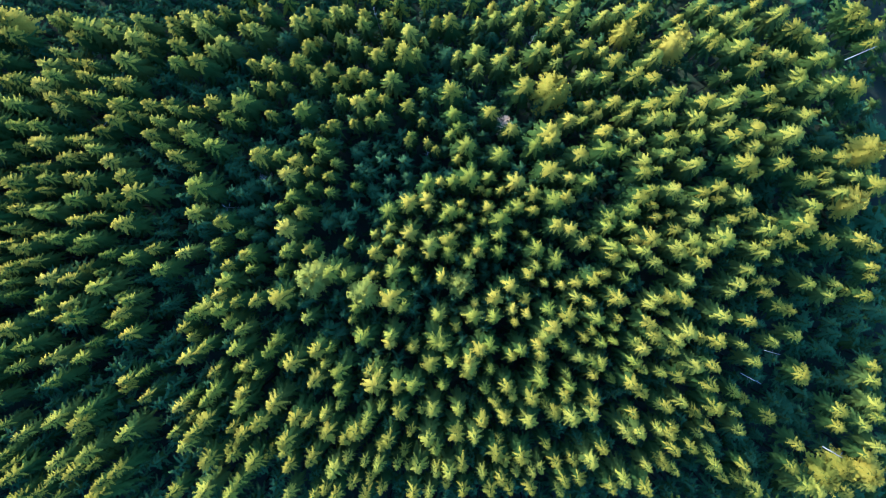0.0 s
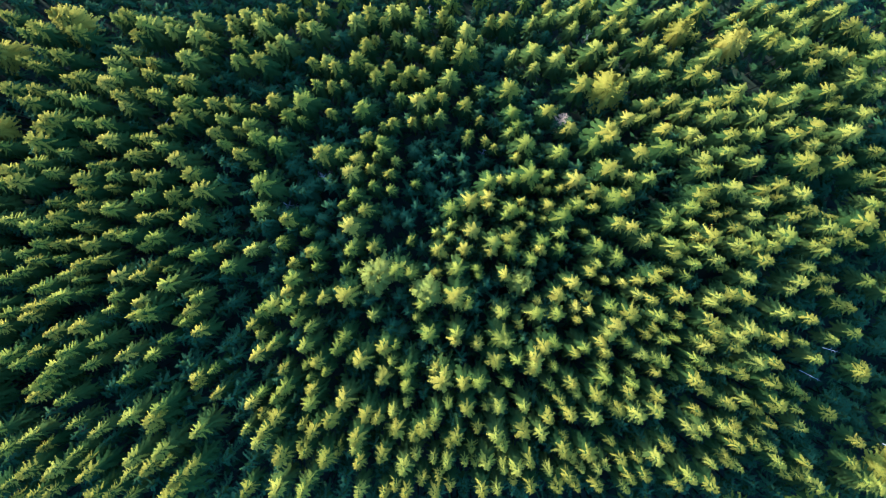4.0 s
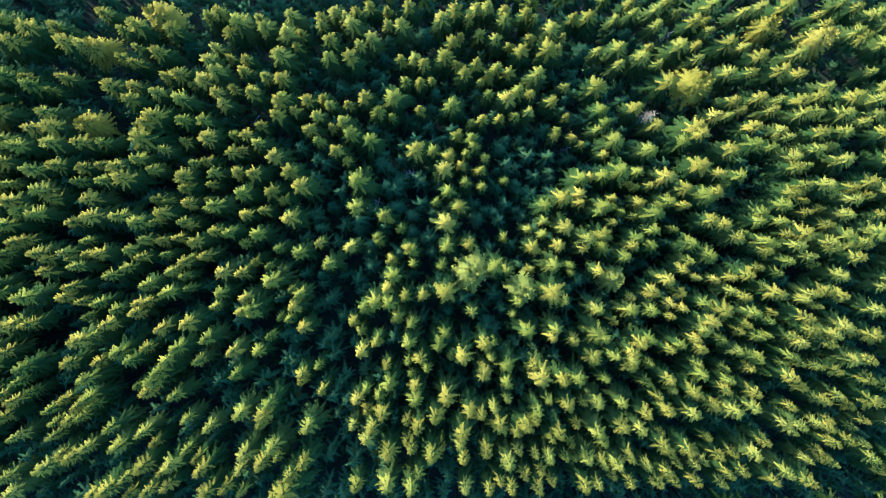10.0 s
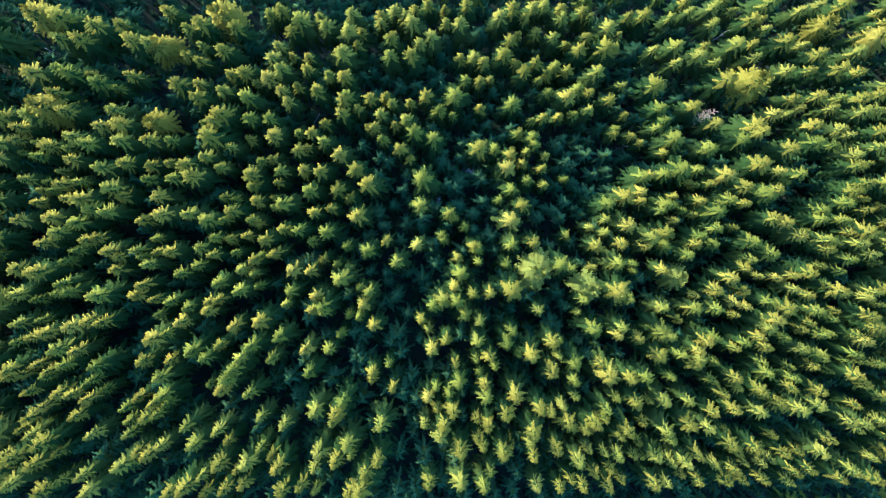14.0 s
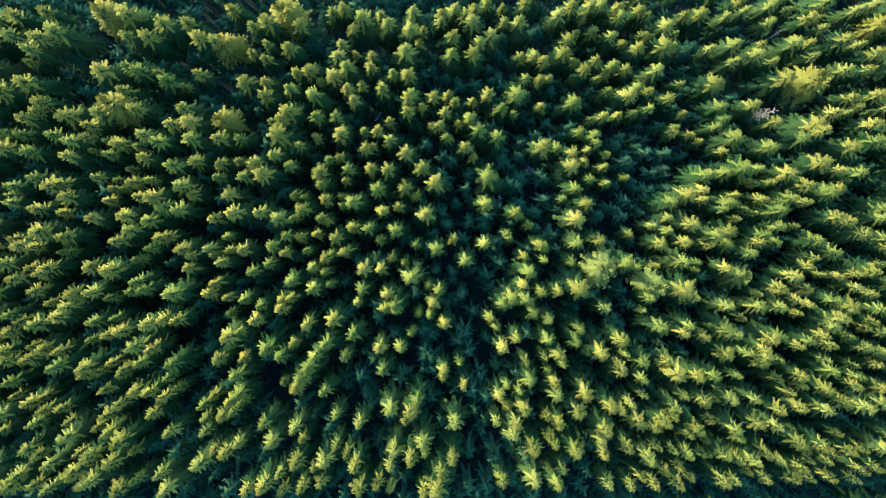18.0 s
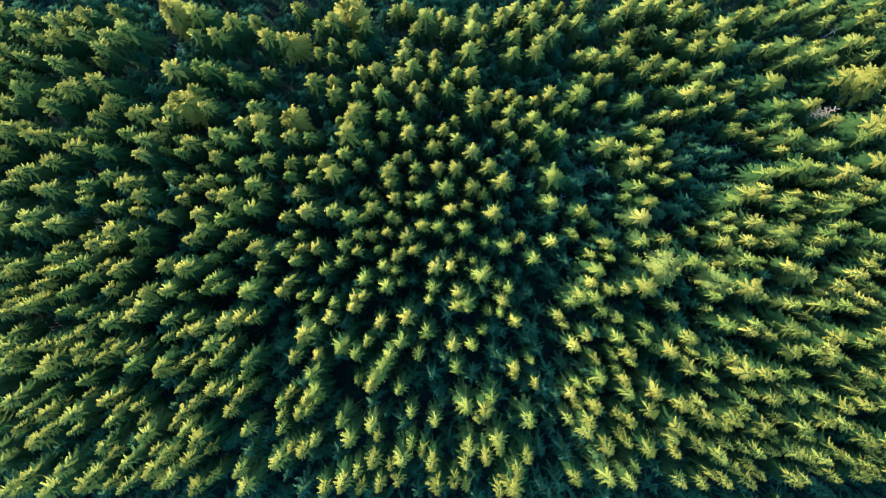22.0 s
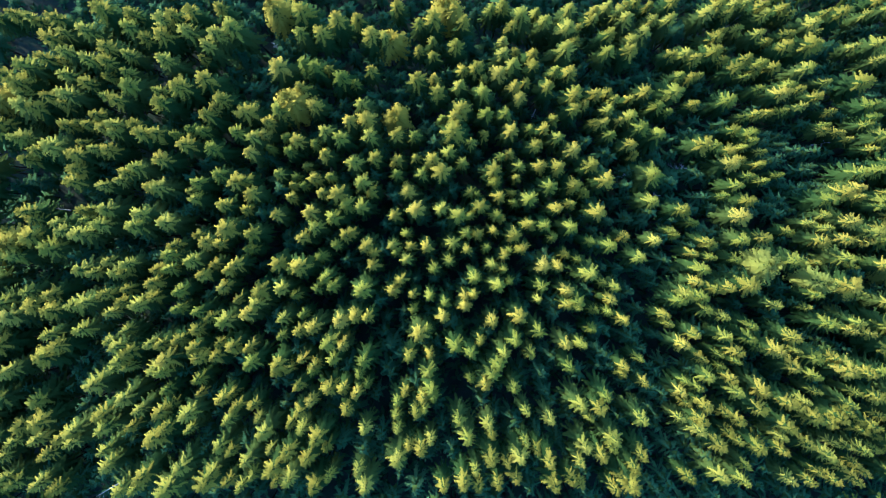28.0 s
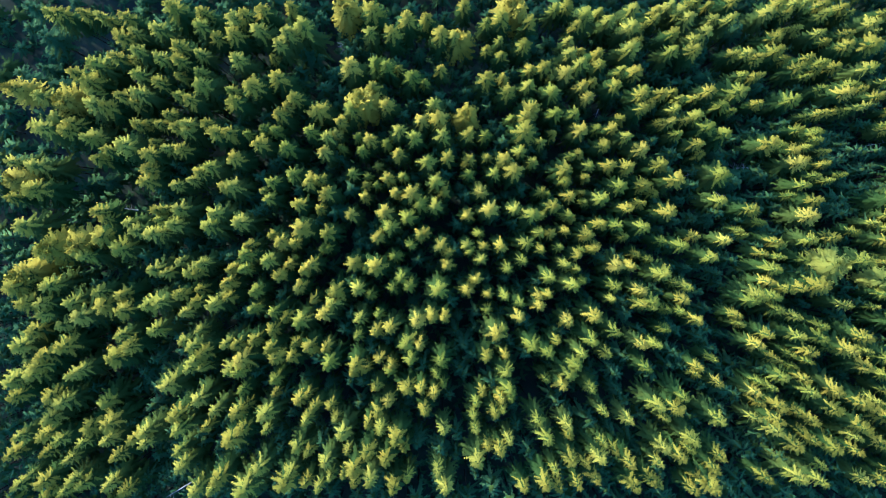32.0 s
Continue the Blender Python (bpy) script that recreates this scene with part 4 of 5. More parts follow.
TALL += [(-14.8, 36.9, 20.6, 2.9), (-21.7, 37.1, 19.2, 2.3), (-14.7, 38.9, 20.2, 2.7), (-19.9, 39.1, 20.3, 2.7), (-17.9, 39.3, 20.9, 2.7), (-2.1, -41.7, 18.9, 2.2), (-11.8, -41.4, 19.7, 2.2), (-4.6, -41.3, 20.4, 2.5), (-9.5, -40.9, 18.5, 1.5), (-11.2, -39.2, 18.7, 1.5), (-1.1, -38.9, 19.1, 2.1), (-5.5, -38.3, 16.7, 1.1), (-7.1, -37.7, 18.1, 1.6), (-3.9, -37.6, 20.0, 2.9), (-10.0, -37.2, 19.9, 2.2), (-6.1, -35.9, 17.6, 1.6), (-1.1, -35.3, 20.1, 2.4), (-9.4, -34.4, 19.2, 2.1), (-2.3, -33.5, 21.7, 2.9), (-8.3, -33.4, 21.0, 2.5), (-5.1, -33.0, 18.1, 1.2), (-11.6, -30.2, 20.8, 2.4), (-3.5, -30.0, 17.3, 1.4), (-1.7, -29.7, 20.0, 3.2)]
TALL += [(-6.8, -29.2, 20.9, 2.9), (-9.7, -28.9, 19.8, 1.7), (-4.9, -26.0, 20.9, 3.1), (-7.6, -25.9, 20.8, 2.6), (-11.1, -25.4, 20.8, 3.8), (-10.5, -24.9, 19.4, 2.6), (-11.7, -23.8, 18.7, 2.1), (-1.9, -22.6, 20.1, 3.2), (-5.2, -20.2, 18.8, 2.2), (-0.4, -20.0, 20.3, 2.7), (-1.5, -19.3, 19.3, 4.0), (-8.5, -19.0, 19.8, 2.1), (-8.7, -17.9, 21.2, 2.5), (-0.5, -15.3, 20.4, 2.7), (-6.6, -13.8, 20.5, 2.3), (-8.5, -12.4, 21.2, 4.3), (-4.4, -9.8, 16.8, 1.5), (-11.6, -9.0, 16.9, 1.1), (-5.1, -8.2, 18.4, 1.9), (-8.0, -8.0, 21.2, 3.1), (-2.6, -5.0, 18.8, 2.3), (-7.1, -4.9, 20.2, 2.2), (-11.3, -4.6, 20.0, 2.8), (-2.6, -3.5, 21.5, 3.3)]
TALL += [(-9.5, -3.1, 19.1, 2.1), (-11.8, -2.0, 17.8, 1.7), (-5.7, -1.2, 20.9, 3.3), (-8.9, -0.5, 18.5, 2.3), (-9.4, 2.0, 21.2, 3.5), (-2.7, 2.4, 18.8, 2.1), (-5.4, 3.5, 20.6, 3.2), (-2.8, 4.0, 19.7, 2.5), (-2.5, 6.8, 21.4, 3.0), (-0.4, 7.3, 18.8, 1.9), (-1.0, 13.2, 17.6, 1.4), (-2.4, 14.3, 17.5, 1.8), (-5.9, 14.6, 18.3, 1.6), (-5.5, 15.7, 18.1, 2.0), (-11.2, 18.3, 20.3, 2.4), (-3.8, 18.4, 17.6, 1.4), (-6.9, 21.1, 18.6, 2.8), (-10.5, 22.1, 20.1, 2.4), (-3.7, 24.2, 17.7, 2.3), (-9.1, 25.9, 21.9, 3.4), (-11.9, 30.5, 20.7, 3.4), (-7.1, 30.9, 20.9, 4.1), (-5.0, 31.4, 19.5, 2.7), (-10.1, 33.4, 18.9, 2.7)]
TALL += [(-3.6, 34.4, 18.1, 1.7), (-6.1, 35.0, 21.2, 3.7), (-9.1, 37.7, 19.2, 2.1), (-1.4, 38.3, 18.7, 2.5), (-10.5, 38.6, 19.7, 3.1), (10.5, -42.0, 19.4, 1.7), (3.1, -41.8, 19.1, 2.1), (7.4, -41.7, 20.0, 2.6), (0.5, -40.8, 18.2, 1.7), (9.2, -40.4, 19.6, 2.3), (11.7, -40.0, 17.8, 1.2), (6.2, -39.7, 18.8, 2.1), (0.9, -38.7, 20.6, 2.6), (2.9, -37.6, 20.8, 2.2), (9.7, -37.5, 19.8, 2.1), (8.3, -36.1, 21.3, 2.9), (9.1, -35.1, 17.3, 1.4), (5.0, -33.6, 21.0, 2.8), (2.1, -33.3, 20.4, 3.5), (6.2, -31.6, 20.0, 2.6), (10.0, -31.3, 19.9, 2.7), (2.5, -29.9, 19.6, 2.5), (8.5, -28.9, 19.7, 2.1), (11.3, -28.3, 18.9, 2.2)]
TALL += [(6.8, -26.8, 19.3, 2.1), (10.2, -26.5, 21.0, 3.0), (0.1, -26.3, 18.8, 2.1), (7.8, -24.4, 18.7, 2.0), (4.1, -24.0, 20.0, 3.0), (4.5, -23.3, 21.3, 3.0), (1.4, -22.5, 20.6, 2.3), (11.0, -22.2, 19.5, 2.2), (4.5, -21.7, 21.0, 2.7), (5.9, -20.6, 20.5, 3.0), (7.7, -20.2, 20.1, 2.7), (2.4, -17.0, 18.4, 1.8), (5.1, -15.5, 19.6, 3.3), (8.7, -15.5, 20.2, 3.1), (5.5, -13.4, 18.7, 1.5), (8.8, -12.4, 20.1, 2.8), (11.1, -10.5, 20.7, 2.8), (0.1, -9.5, 20.4, 2.2), (4.3, -6.9, 20.1, 2.6), (1.0, -5.2, 18.8, 2.8), (9.5, -4.7, 19.2, 3.0), (6.0, -4.7, 20.3, 2.4), (6.1, -3.7, 21.5, 2.8), (1.0, -2.8, 19.7, 3.6)]
TALL += [(9.4, -2.3, 20.8, 2.6), (3.0, -1.0, 18.6, 1.9), (6.9, 0.2, 17.3, 1.6), (9.9, 0.5, 21.8, 3.7), (0.6, 0.9, 20.5, 2.3), (4.7, 1.2, 18.7, 1.9), (3.2, 1.9, 19.1, 1.9), (11.6, 1.9, 19.1, 1.9), (1.5, 2.3, 20.7, 2.8), (8.2, 2.8, 19.8, 2.3), (3.5, 3.4, 19.0, 1.9), (10.5, 5.5, 19.0, 1.7), (8.2, 5.6, 17.6, 1.8), (6.5, 5.9, 17.3, 1.2), (2.0, 7.2, 19.9, 2.9), (8.4, 8.1, 19.2, 2.5), (4.9, 8.1, 20.7, 4.4), (2.6, 11.5, 18.4, 1.8), (9.8, 11.8, 20.8, 3.5), (4.0, 13.6, 20.3, 4.1), (1.4, 15.6, 19.3, 2.4), (3.1, 16.8, 19.7, 2.8), (2.1, 19.1, 20.9, 3.3), (8.5, 19.6, 19.9, 3.4)]
TALL += [(1.1, 23.6, 21.0, 3.8), (6.5, 28.5, 19.4, 2.2), (10.5, 29.6, 20.6, 3.6), (2.9, 31.4, 18.8, 2.1), (6.4, 31.5, 20.8, 3.4), (6.8, 38.2, 18.1, 2.3), (1.4, 38.2, 20.1, 3.3), (10.0, 38.9, 19.6, 2.5), (9.6, 41.1, 19.1, 2.5), (18.7, -42.9, 18.8, 1.9), (14.0, -42.0, 19.8, 2.3), (19.3, -41.1, 20.2, 1.9), (21.6, -40.7, 20.3, 2.3), (14.3, -39.9, 18.6, 2.1), (15.5, -39.2, 19.4, 1.6), (21.2, -38.6, 18.2, 2.2), (18.2, -38.5, 19.4, 2.3), (23.7, -38.1, 21.1, 3.2), (12.2, -36.7, 21.3, 2.9), (16.7, -35.9, 18.4, 1.8), (13.7, -31.5, 21.0, 3.2), (20.8, -31.3, 21.2, 3.5), (18.1, -31.0, 19.2, 3.2), (17.1, -30.3, 17.1, 1.8)]
TALL += [(14.3, -28.4, 20.6, 3.2), (19.8, -28.2, 20.3, 2.1), (20.9, -27.1, 19.6, 2.2), (16.2, -25.9, 20.6, 2.9), (20.7, -25.1, 18.9, 1.8), (16.1, -24.2, 18.8, 2.2), (22.4, -22.3, 19.8, 2.5), (16.4, -21.9, 20.2, 2.3), (12.7, -20.8, 20.2, 2.5), (15.6, -20.5, 19.4, 2.2), (20.3, -20.2, 19.0, 2.4), (16.9, -18.6, 20.2, 3.6), (18.2, -17.2, 21.2, 3.3), (12.3, -17.0, 18.4, 1.5), (21.3, -15.6, 19.8, 3.7), (13.9, -15.4, 19.2, 2.0), (17.6, -14.6, 20.6, 2.9), (12.0, -14.4, 19.9, 2.0), (22.1, -12.7, 19.8, 2.6), (14.0, -12.5, 19.3, 2.2), (20.3, -10.8, 18.9, 1.7), (17.4, -10.3, 18.1, 1.3), (22.4, -10.2, 20.0, 2.4), (14.6, -8.9, 19.3, 2.4)]
TALL += [(16.1, -7.5, 19.1, 2.3), (19.3, -6.8, 19.9, 3.4), (16.0, -4.9, 20.5, 3.0), (16.3, -4.3, 18.3, 2.1), (23.8, -3.3, 21.1, 2.6), (14.2, -2.2, 16.9, 1.4), (21.7, -0.9, 20.7, 3.2), (19.2, -0.9, 21.7, 3.2), (15.9, 2.2, 19.5, 2.1), (13.0, 2.9, 20.1, 2.9), (19.1, 3.8, 20.5, 4.4), (16.3, 4.8, 20.5, 2.9), (21.7, 4.8, 19.6, 2.9), (23.8, 6.3, 18.1, 2.1), (13.0, 7.4, 20.5, 3.5), (22.1, 8.1, 20.5, 2.3), (18.9, 9.1, 21.0, 4.4), (16.6, 13.6, 20.4, 3.5), (19.3, 14.4, 21.9, 3.5), (19.2, 16.1, 20.4, 3.9), (12.3, 16.5, 19.5, 2.8), (22.7, 18.7, 20.0, 2.8), (15.1, 24.8, 20.3, 4.0), (13.6, 28.5, 19.3, 2.4)]
TALL += [(20.9, 29.4, 19.3, 2.6), (17.9, 31.9, 19.9, 4.1), (21.2, 32.2, 18.5, 2.3), (12.6, 32.2, 17.8, 2.3), (23.5, 34.9, 19.2, 2.3), (14.1, 36.3, 19.4, 2.5), (20.5, 36.6, 20.9, 3.1), (23.2, 37.1, 18.8, 1.5), (14.0, 39.2, 20.8, 2.9), (18.8, 39.3, 17.8, 1.9), (16.4, 41.1, 19.3, 2.7), (32.4, -42.4, 21.3, 2.6), (27.0, -42.4, 20.0, 2.1), (29.1, -41.2, 20.8, 2.6), (33.3, -39.7, 19.3, 1.8), (35.9, -38.7, 18.0, 1.8), (25.9, -36.4, 20.0, 2.3), (30.6, -34.9, 19.8, 1.8), (35.6, -34.2, 18.5, 2.0), (31.9, -34.0, 20.1, 2.7), (29.7, -33.7, 19.7, 2.7), (31.5, -31.5, 18.4, 1.8), (24.1, -31.0, 20.9, 3.2), (36.0, -30.3, 18.1, 1.8)]
TALL += [(24.7, -28.7, 20.4, 2.7), (32.7, -28.0, 19.8, 2.4), (31.1, -26.5, 20.7, 2.7), (28.3, -26.1, 17.2, 1.3), (25.0, -25.5, 18.3, 2.2), (31.1, -24.5, 18.2, 1.5), (33.5, -24.2, 19.3, 1.8), (26.0, -24.0, 19.9, 2.2), (26.6, -23.3, 19.3, 2.6), (24.2, -23.2, 19.7, 2.4), (31.6, -22.8, 19.8, 2.6), (32.7, -20.4, 20.7, 2.7), (32.0, -20.3, 18.8, 2.8), (28.9, -20.1, 17.6, 1.3), (26.2, -20.1, 19.9, 2.0), (24.1, -19.5, 18.2, 2.0), (35.1, -18.6, 20.6, 3.1), (25.2, -18.1, 18.7, 1.9), (28.4, -17.8, 18.9, 2.0), (34.2, -16.8, 20.8, 3.1), (25.7, -16.0, 20.5, 3.1), (29.5, -15.9, 18.1, 1.7), (34.9, -13.9, 19.2, 2.2), (24.7, -13.3, 19.6, 2.4)]
TALL += [(35.9, -12.9, 19.7, 2.2), (29.2, -12.3, 21.5, 3.3), (28.6, -11.7, 19.0, 1.9), (25.7, -9.8, 19.8, 2.6), (31.3, -9.4, 18.4, 2.3), (27.6, -8.5, 18.4, 2.1), (32.1, -7.4, 20.5, 2.4), (35.8, -6.5, 20.4, 2.2), (29.3, -5.6, 19.4, 3.0), (30.7, -4.7, 19.3, 2.3), (33.5, -4.6, 20.8, 2.8), (28.6, -4.2, 20.4, 3.2), (35.5, -2.8, 20.5, 3.7), (32.8, -2.6, 19.1, 2.3), (26.5, -2.4, 17.9, 1.7), (32.3, -0.9, 19.4, 2.7), (27.9, -0.9, 20.0, 2.8), (29.1, 1.0, 19.4, 3.4), (32.5, 2.3, 20.7, 3.4), (34.1, 4.2, 20.3, 3.2), (35.7, 5.6, 21.0, 2.8), (26.1, 7.2, 19.6, 2.9), (34.6, 8.5, 21.0, 3.2), (34.9, 10.5, 20.3, 2.9)]
TALL += [(24.5, 11.5, 21.3, 3.8), (31.9, 12.6, 19.3, 2.7), (28.4, 13.1, 20.9, 3.6), (34.5, 14.2, 19.8, 1.9), (33.2, 15.6, 19.2, 2.9), (29.1, 16.1, 20.7, 2.9), (25.4, 18.1, 18.7, 2.0), (33.0, 19.1, 19.1, 2.4), (28.1, 19.5, 17.9, 2.4), (26.5, 20.9, 18.9, 2.6), (34.3, 21.1, 19.1, 2.2), (30.7, 21.9, 19.8, 3.3), (29.3, 26.2, 20.3, 2.6), (34.4, 26.4, 20.4, 3.3), (26.1, 26.5, 19.5, 3.4), (31.4, 29.3, 20.0, 3.6), (29.6, 31.5, 18.5, 2.0), (26.5, 32.2, 20.2, 3.4), (29.8, 38.3, 19.3, 2.5), (32.4, 38.8, 20.3, 3.0), (24.2, 39.9, 20.5, 3.7), (46.6, -42.4, 16.9, 1.8), (37.8, -40.4, 18.8, 2.0), (44.8, -39.9, 18.6, 2.5)]
TALL += [(36.2, -39.4, 18.8, 2.3), (44.2, -37.9, 17.4, 1.8), (41.0, -37.2, 18.5, 2.4), (37.6, -37.0, 19.8, 2.2), (43.1, -35.5, 16.0, 1.5), (37.0, -34.6, 19.6, 2.5), (44.4, -34.1, 17.3, 1.8), (38.3, -34.1, 17.5, 2.2), (42.6, -32.0, 16.4, 2.1), (45.0, -30.5, 18.8, 3.3), (36.9, -30.4, 19.1, 2.5), (39.7, -29.8, 18.4, 2.4), (44.4, -26.9, 18.9, 2.7), (38.9, -25.5, 19.3, 2.2), (36.4, -25.0, 18.8, 1.8), (45.1, -23.9, 18.5, 2.4), (41.6, -23.7, 19.3, 3.7), (37.8, -20.9, 20.2, 2.4), (36.8, -20.0, 18.2, 1.9), (46.0, -19.8, 18.3, 3.3), (38.8, -19.6, 20.1, 2.7), (43.8, -19.3, 16.8, 2.3), (40.9, -18.3, 19.5, 3.7), (46.9, -15.7, 18.7, 3.3)]
TALL += [(37.6, -15.2, 17.9, 1.5), (40.9, -13.2, 19.5, 2.8), (38.6, -12.5, 19.2, 2.8), (41.5, -9.9, 19.0, 3.4), (37.5, -8.0, 17.9, 1.7), (43.9, -6.8, 19.5, 2.8), (40.5, -5.2, 18.6, 2.8), (43.1, -4.7, 17.9, 2.8), (46.1, -4.7, 18.0, 2.3), (45.5, -4.2, 18.6, 2.4), (39.7, -4.2, 19.7, 2.4), (42.3, -3.1, 19.9, 3.3), (47.5, -2.6, 19.5, 4.3), (39.9, -1.2, 18.4, 2.1), (42.8, 0.5, 19.2, 3.2), (37.0, 1.0, 18.1, 1.3), (39.9, 1.6, 16.5, 1.4), (36.6, 2.9, 18.1, 1.5), (43.9, 3.1, 19.7, 2.8), (47.9, 3.8, 16.4, 2.3), (41.1, 4.3, 18.4, 2.3), (45.4, 5.3, 17.0, 2.5), (39.3, 5.6, 21.1, 3.4), (47.5, 6.1, 18.3, 2.8)]
TALL += [(37.3, 9.1, 19.0, 1.9), (43.6, 10.0, 19.2, 3.6), (39.1, 11.9, 20.2, 2.9), (42.1, 12.6, 18.0, 2.3), (39.5, 14.7, 20.7, 3.2), (44.5, 15.1, 18.0, 3.3), (44.5, 18.2, 18.8, 3.5), (37.1, 18.3, 20.4, 3.5), (39.6, 18.3, 19.6, 2.9), (36.9, 20.6, 21.1, 2.9), (46.1, 21.1, 19.1, 3.8), (40.4, 21.3, 19.3, 3.3), (41.9, 23.2, 18.6, 2.9), (37.9, 25.7, 18.8, 2.6), (38.2, 29.7, 19.2, 3.4), (38.7, 32.5, 18.3, 1.6), (47.2, 33.0, 19.0, 2.9), (36.2, 34.0, 17.1, 1.6), (43.0, 35.0, 18.4, 2.8), (43.0, 37.3, 17.0, 2.0), (47.9, 37.7, 17.9, 2.4), (36.7, 38.7, 20.0, 3.4), (46.7, 39.4, 16.9, 2.4), (52.4, -44.9, 16.2, 3.2)]
TALL += [(50.7, -43.2, 16.0, 2.4), (49.6, -43.1, 15.2, 1.9), (59.0, -41.3, 15.0, 2.8), (50.7, -41.0, 15.8, 2.1), (49.5, -34.7, 16.6, 2.1), (55.5, -33.1, 14.6, 2.6), (49.5, -32.0, 15.7, 1.5), (51.9, -30.4, 13.4, 1.0), (49.6, -28.9, 15.3, 2.1), (52.8, -23.5, 16.6, 2.4), (51.3, -20.9, 15.1, 1.4), (56.9, -20.7, 14.4, 2.1), (52.2, -16.8, 16.1, 2.3), (58.5, -14.6, 13.9, 2.2), (56.0, -12.0, 14.7, 2.3), (48.7, -11.8, 16.6, 2.5), (50.0, -10.5, 17.6, 3.1), (58.5, -10.5, 12.5, 1.5), (54.5, -10.0, 15.4, 1.9), (52.3, -8.1, 16.0, 2.8), (59.1, -6.9, 12.8, 1.8), (54.9, -5.2, 16.2, 2.8), (54.3, -4.3, 15.3, 2.2), (56.2, -3.5, 15.4, 2.6)]
TALL += [(58.6, -2.6, 16.3, 3.8), (55.5, -1.2, 17.7, 3.4), (50.1, 0.5, 16.5, 1.9), (56.9, 0.5, 15.4, 1.9), (52.8, 1.7, 16.8, 3.2), (51.5, 4.5, 17.3, 3.4), (53.9, 8.6, 17.1, 2.3), (52.4, 10.2, 17.6, 4.6), (59.0, 10.2, 17.5, 3.4), (59.2, 12.8, 14.3, 2.0), (54.4, 13.3, 15.9, 3.3), (50.1, 14.6, 18.8, 2.8), (54.1, 16.1, 17.9, 3.2), (55.4, 16.9, 15.6, 2.9), (48.1, 16.9, 16.9, 2.5), (49.6, 18.0, 17.3, 3.1), (58.6, 20.4, 14.9, 2.2), (50.1, 20.7, 18.5, 3.2), (57.2, 22.7, 17.1, 2.7), (52.7, 23.2, 16.5, 2.9), (50.2, 26.0, 16.1, 2.0), (55.1, 27.5, 17.1, 3.3), (59.9, 29.7, 16.6, 3.1), (56.6, 30.4, 16.5, 2.9)]
TALL += [(52.8, 31.0, 17.4, 3.9), (55.7, 31.3, 15.5, 2.0), (48.3, 31.9, 18.8, 2.9), (52.8, 34.3, 18.7, 3.3), (50.9, 36.2, 17.9, 3.3), (60.0, 37.2, 17.7, 3.5), (56.7, 39.4, 15.7, 2.0), (68.2, -45.5, 14.9, 2.8), (62.5, -44.8, 16.4, 3.7), (61.4, -44.4, 15.3, 4.1), (60.5, -37.9, 14.6, 2.4), (68.5, -35.4, 12.5, 2.9), (71.7, -34.6, 14.4, 3.1), (68.0, -32.2, 14.4, 3.3), (62.7, -27.7, 12.4, 1.5), (61.7, -26.3, 14.0, 2.9), (62.0, -25.4, 13.8, 2.2), (60.8, -19.5, 14.1, 2.6), (60.1, -15.2, 14.3, 2.2), (67.5, -12.8, 13.1, 2.9), (69.5, -11.1, 12.0, 2.2), (64.1, -10.7, 13.6, 2.6), (62.9, -4.4, 13.8, 1.8), (67.4, -3.2, 14.4, 3.5)]
TALL += [(62.1, -0.2, 16.9, 4.4), (64.4, 2.7, 15.9, 2.9), (70.5, 5.4, 13.9, 2.9), (63.4, 7.4, 16.0, 3.5), (68.5, 7.6, 13.0, 2.0), (68.2, 8.9, 13.6, 2.6), (70.9, 11.5, 14.0, 3.2), (66.7, 12.3, 13.9, 2.6), (61.1, 15.4, 17.0, 4.4), (64.3, 18.8, 15.4, 3.3), (67.6, 20.0, 12.4, 1.4), (61.6, 20.2, 14.0, 1.8), (60.3, 21.7, 13.7, 2.0), (67.1, 23.3, 14.7, 3.4), (70.7, 25.0, 15.4, 3.6), (62.9, 25.0, 16.1, 3.9), (62.9, 26.2, 16.1, 3.5), (62.2, 29.3, 15.3, 2.8), (67.6, 29.4, 15.7, 3.6), (67.7, 32.4, 15.3, 4.0), (64.5, 33.7, 16.0, 2.8), (63.2, 35.0, 16.0, 4.0), (72.2, -44.7, 14.5, 2.8), (72.5, -40.0, 13.7, 2.9)]
TALL += [(74.2, -38.3, 14.4, 2.8), (75.5, -33.7, 12.9, 2.2), (74.9, -31.6, 13.4, 3.6), (74.6, -27.4, 13.4, 2.9), (75.8, -25.4, 12.0, 2.2), (74.5, -12.9, 12.3, 2.5), (72.4, -12.4, 9.6, 1.5), (75.2, -9.6, 12.9, 1.9), (74.9, -7.8, 14.0, 2.2), (75.1, -4.2, 14.4, 2.5), (73.3, -2.9, 14.3, 2.9), (76.2, 6.5, 15.0, 3.9), (72.8, 8.2, 14.4, 2.5), (74.2, 24.1, 14.4, 4.6), (78.9, 33.0, 12.8, 2.7), (79.6, 35.9, 13.5, 3.1), (76.8, 36.2, 13.4, 3.1), (75.9, 37.7, 15.0, 3.0), (75.3, 38.6, 14.1, 4.7)]
BROAD = []
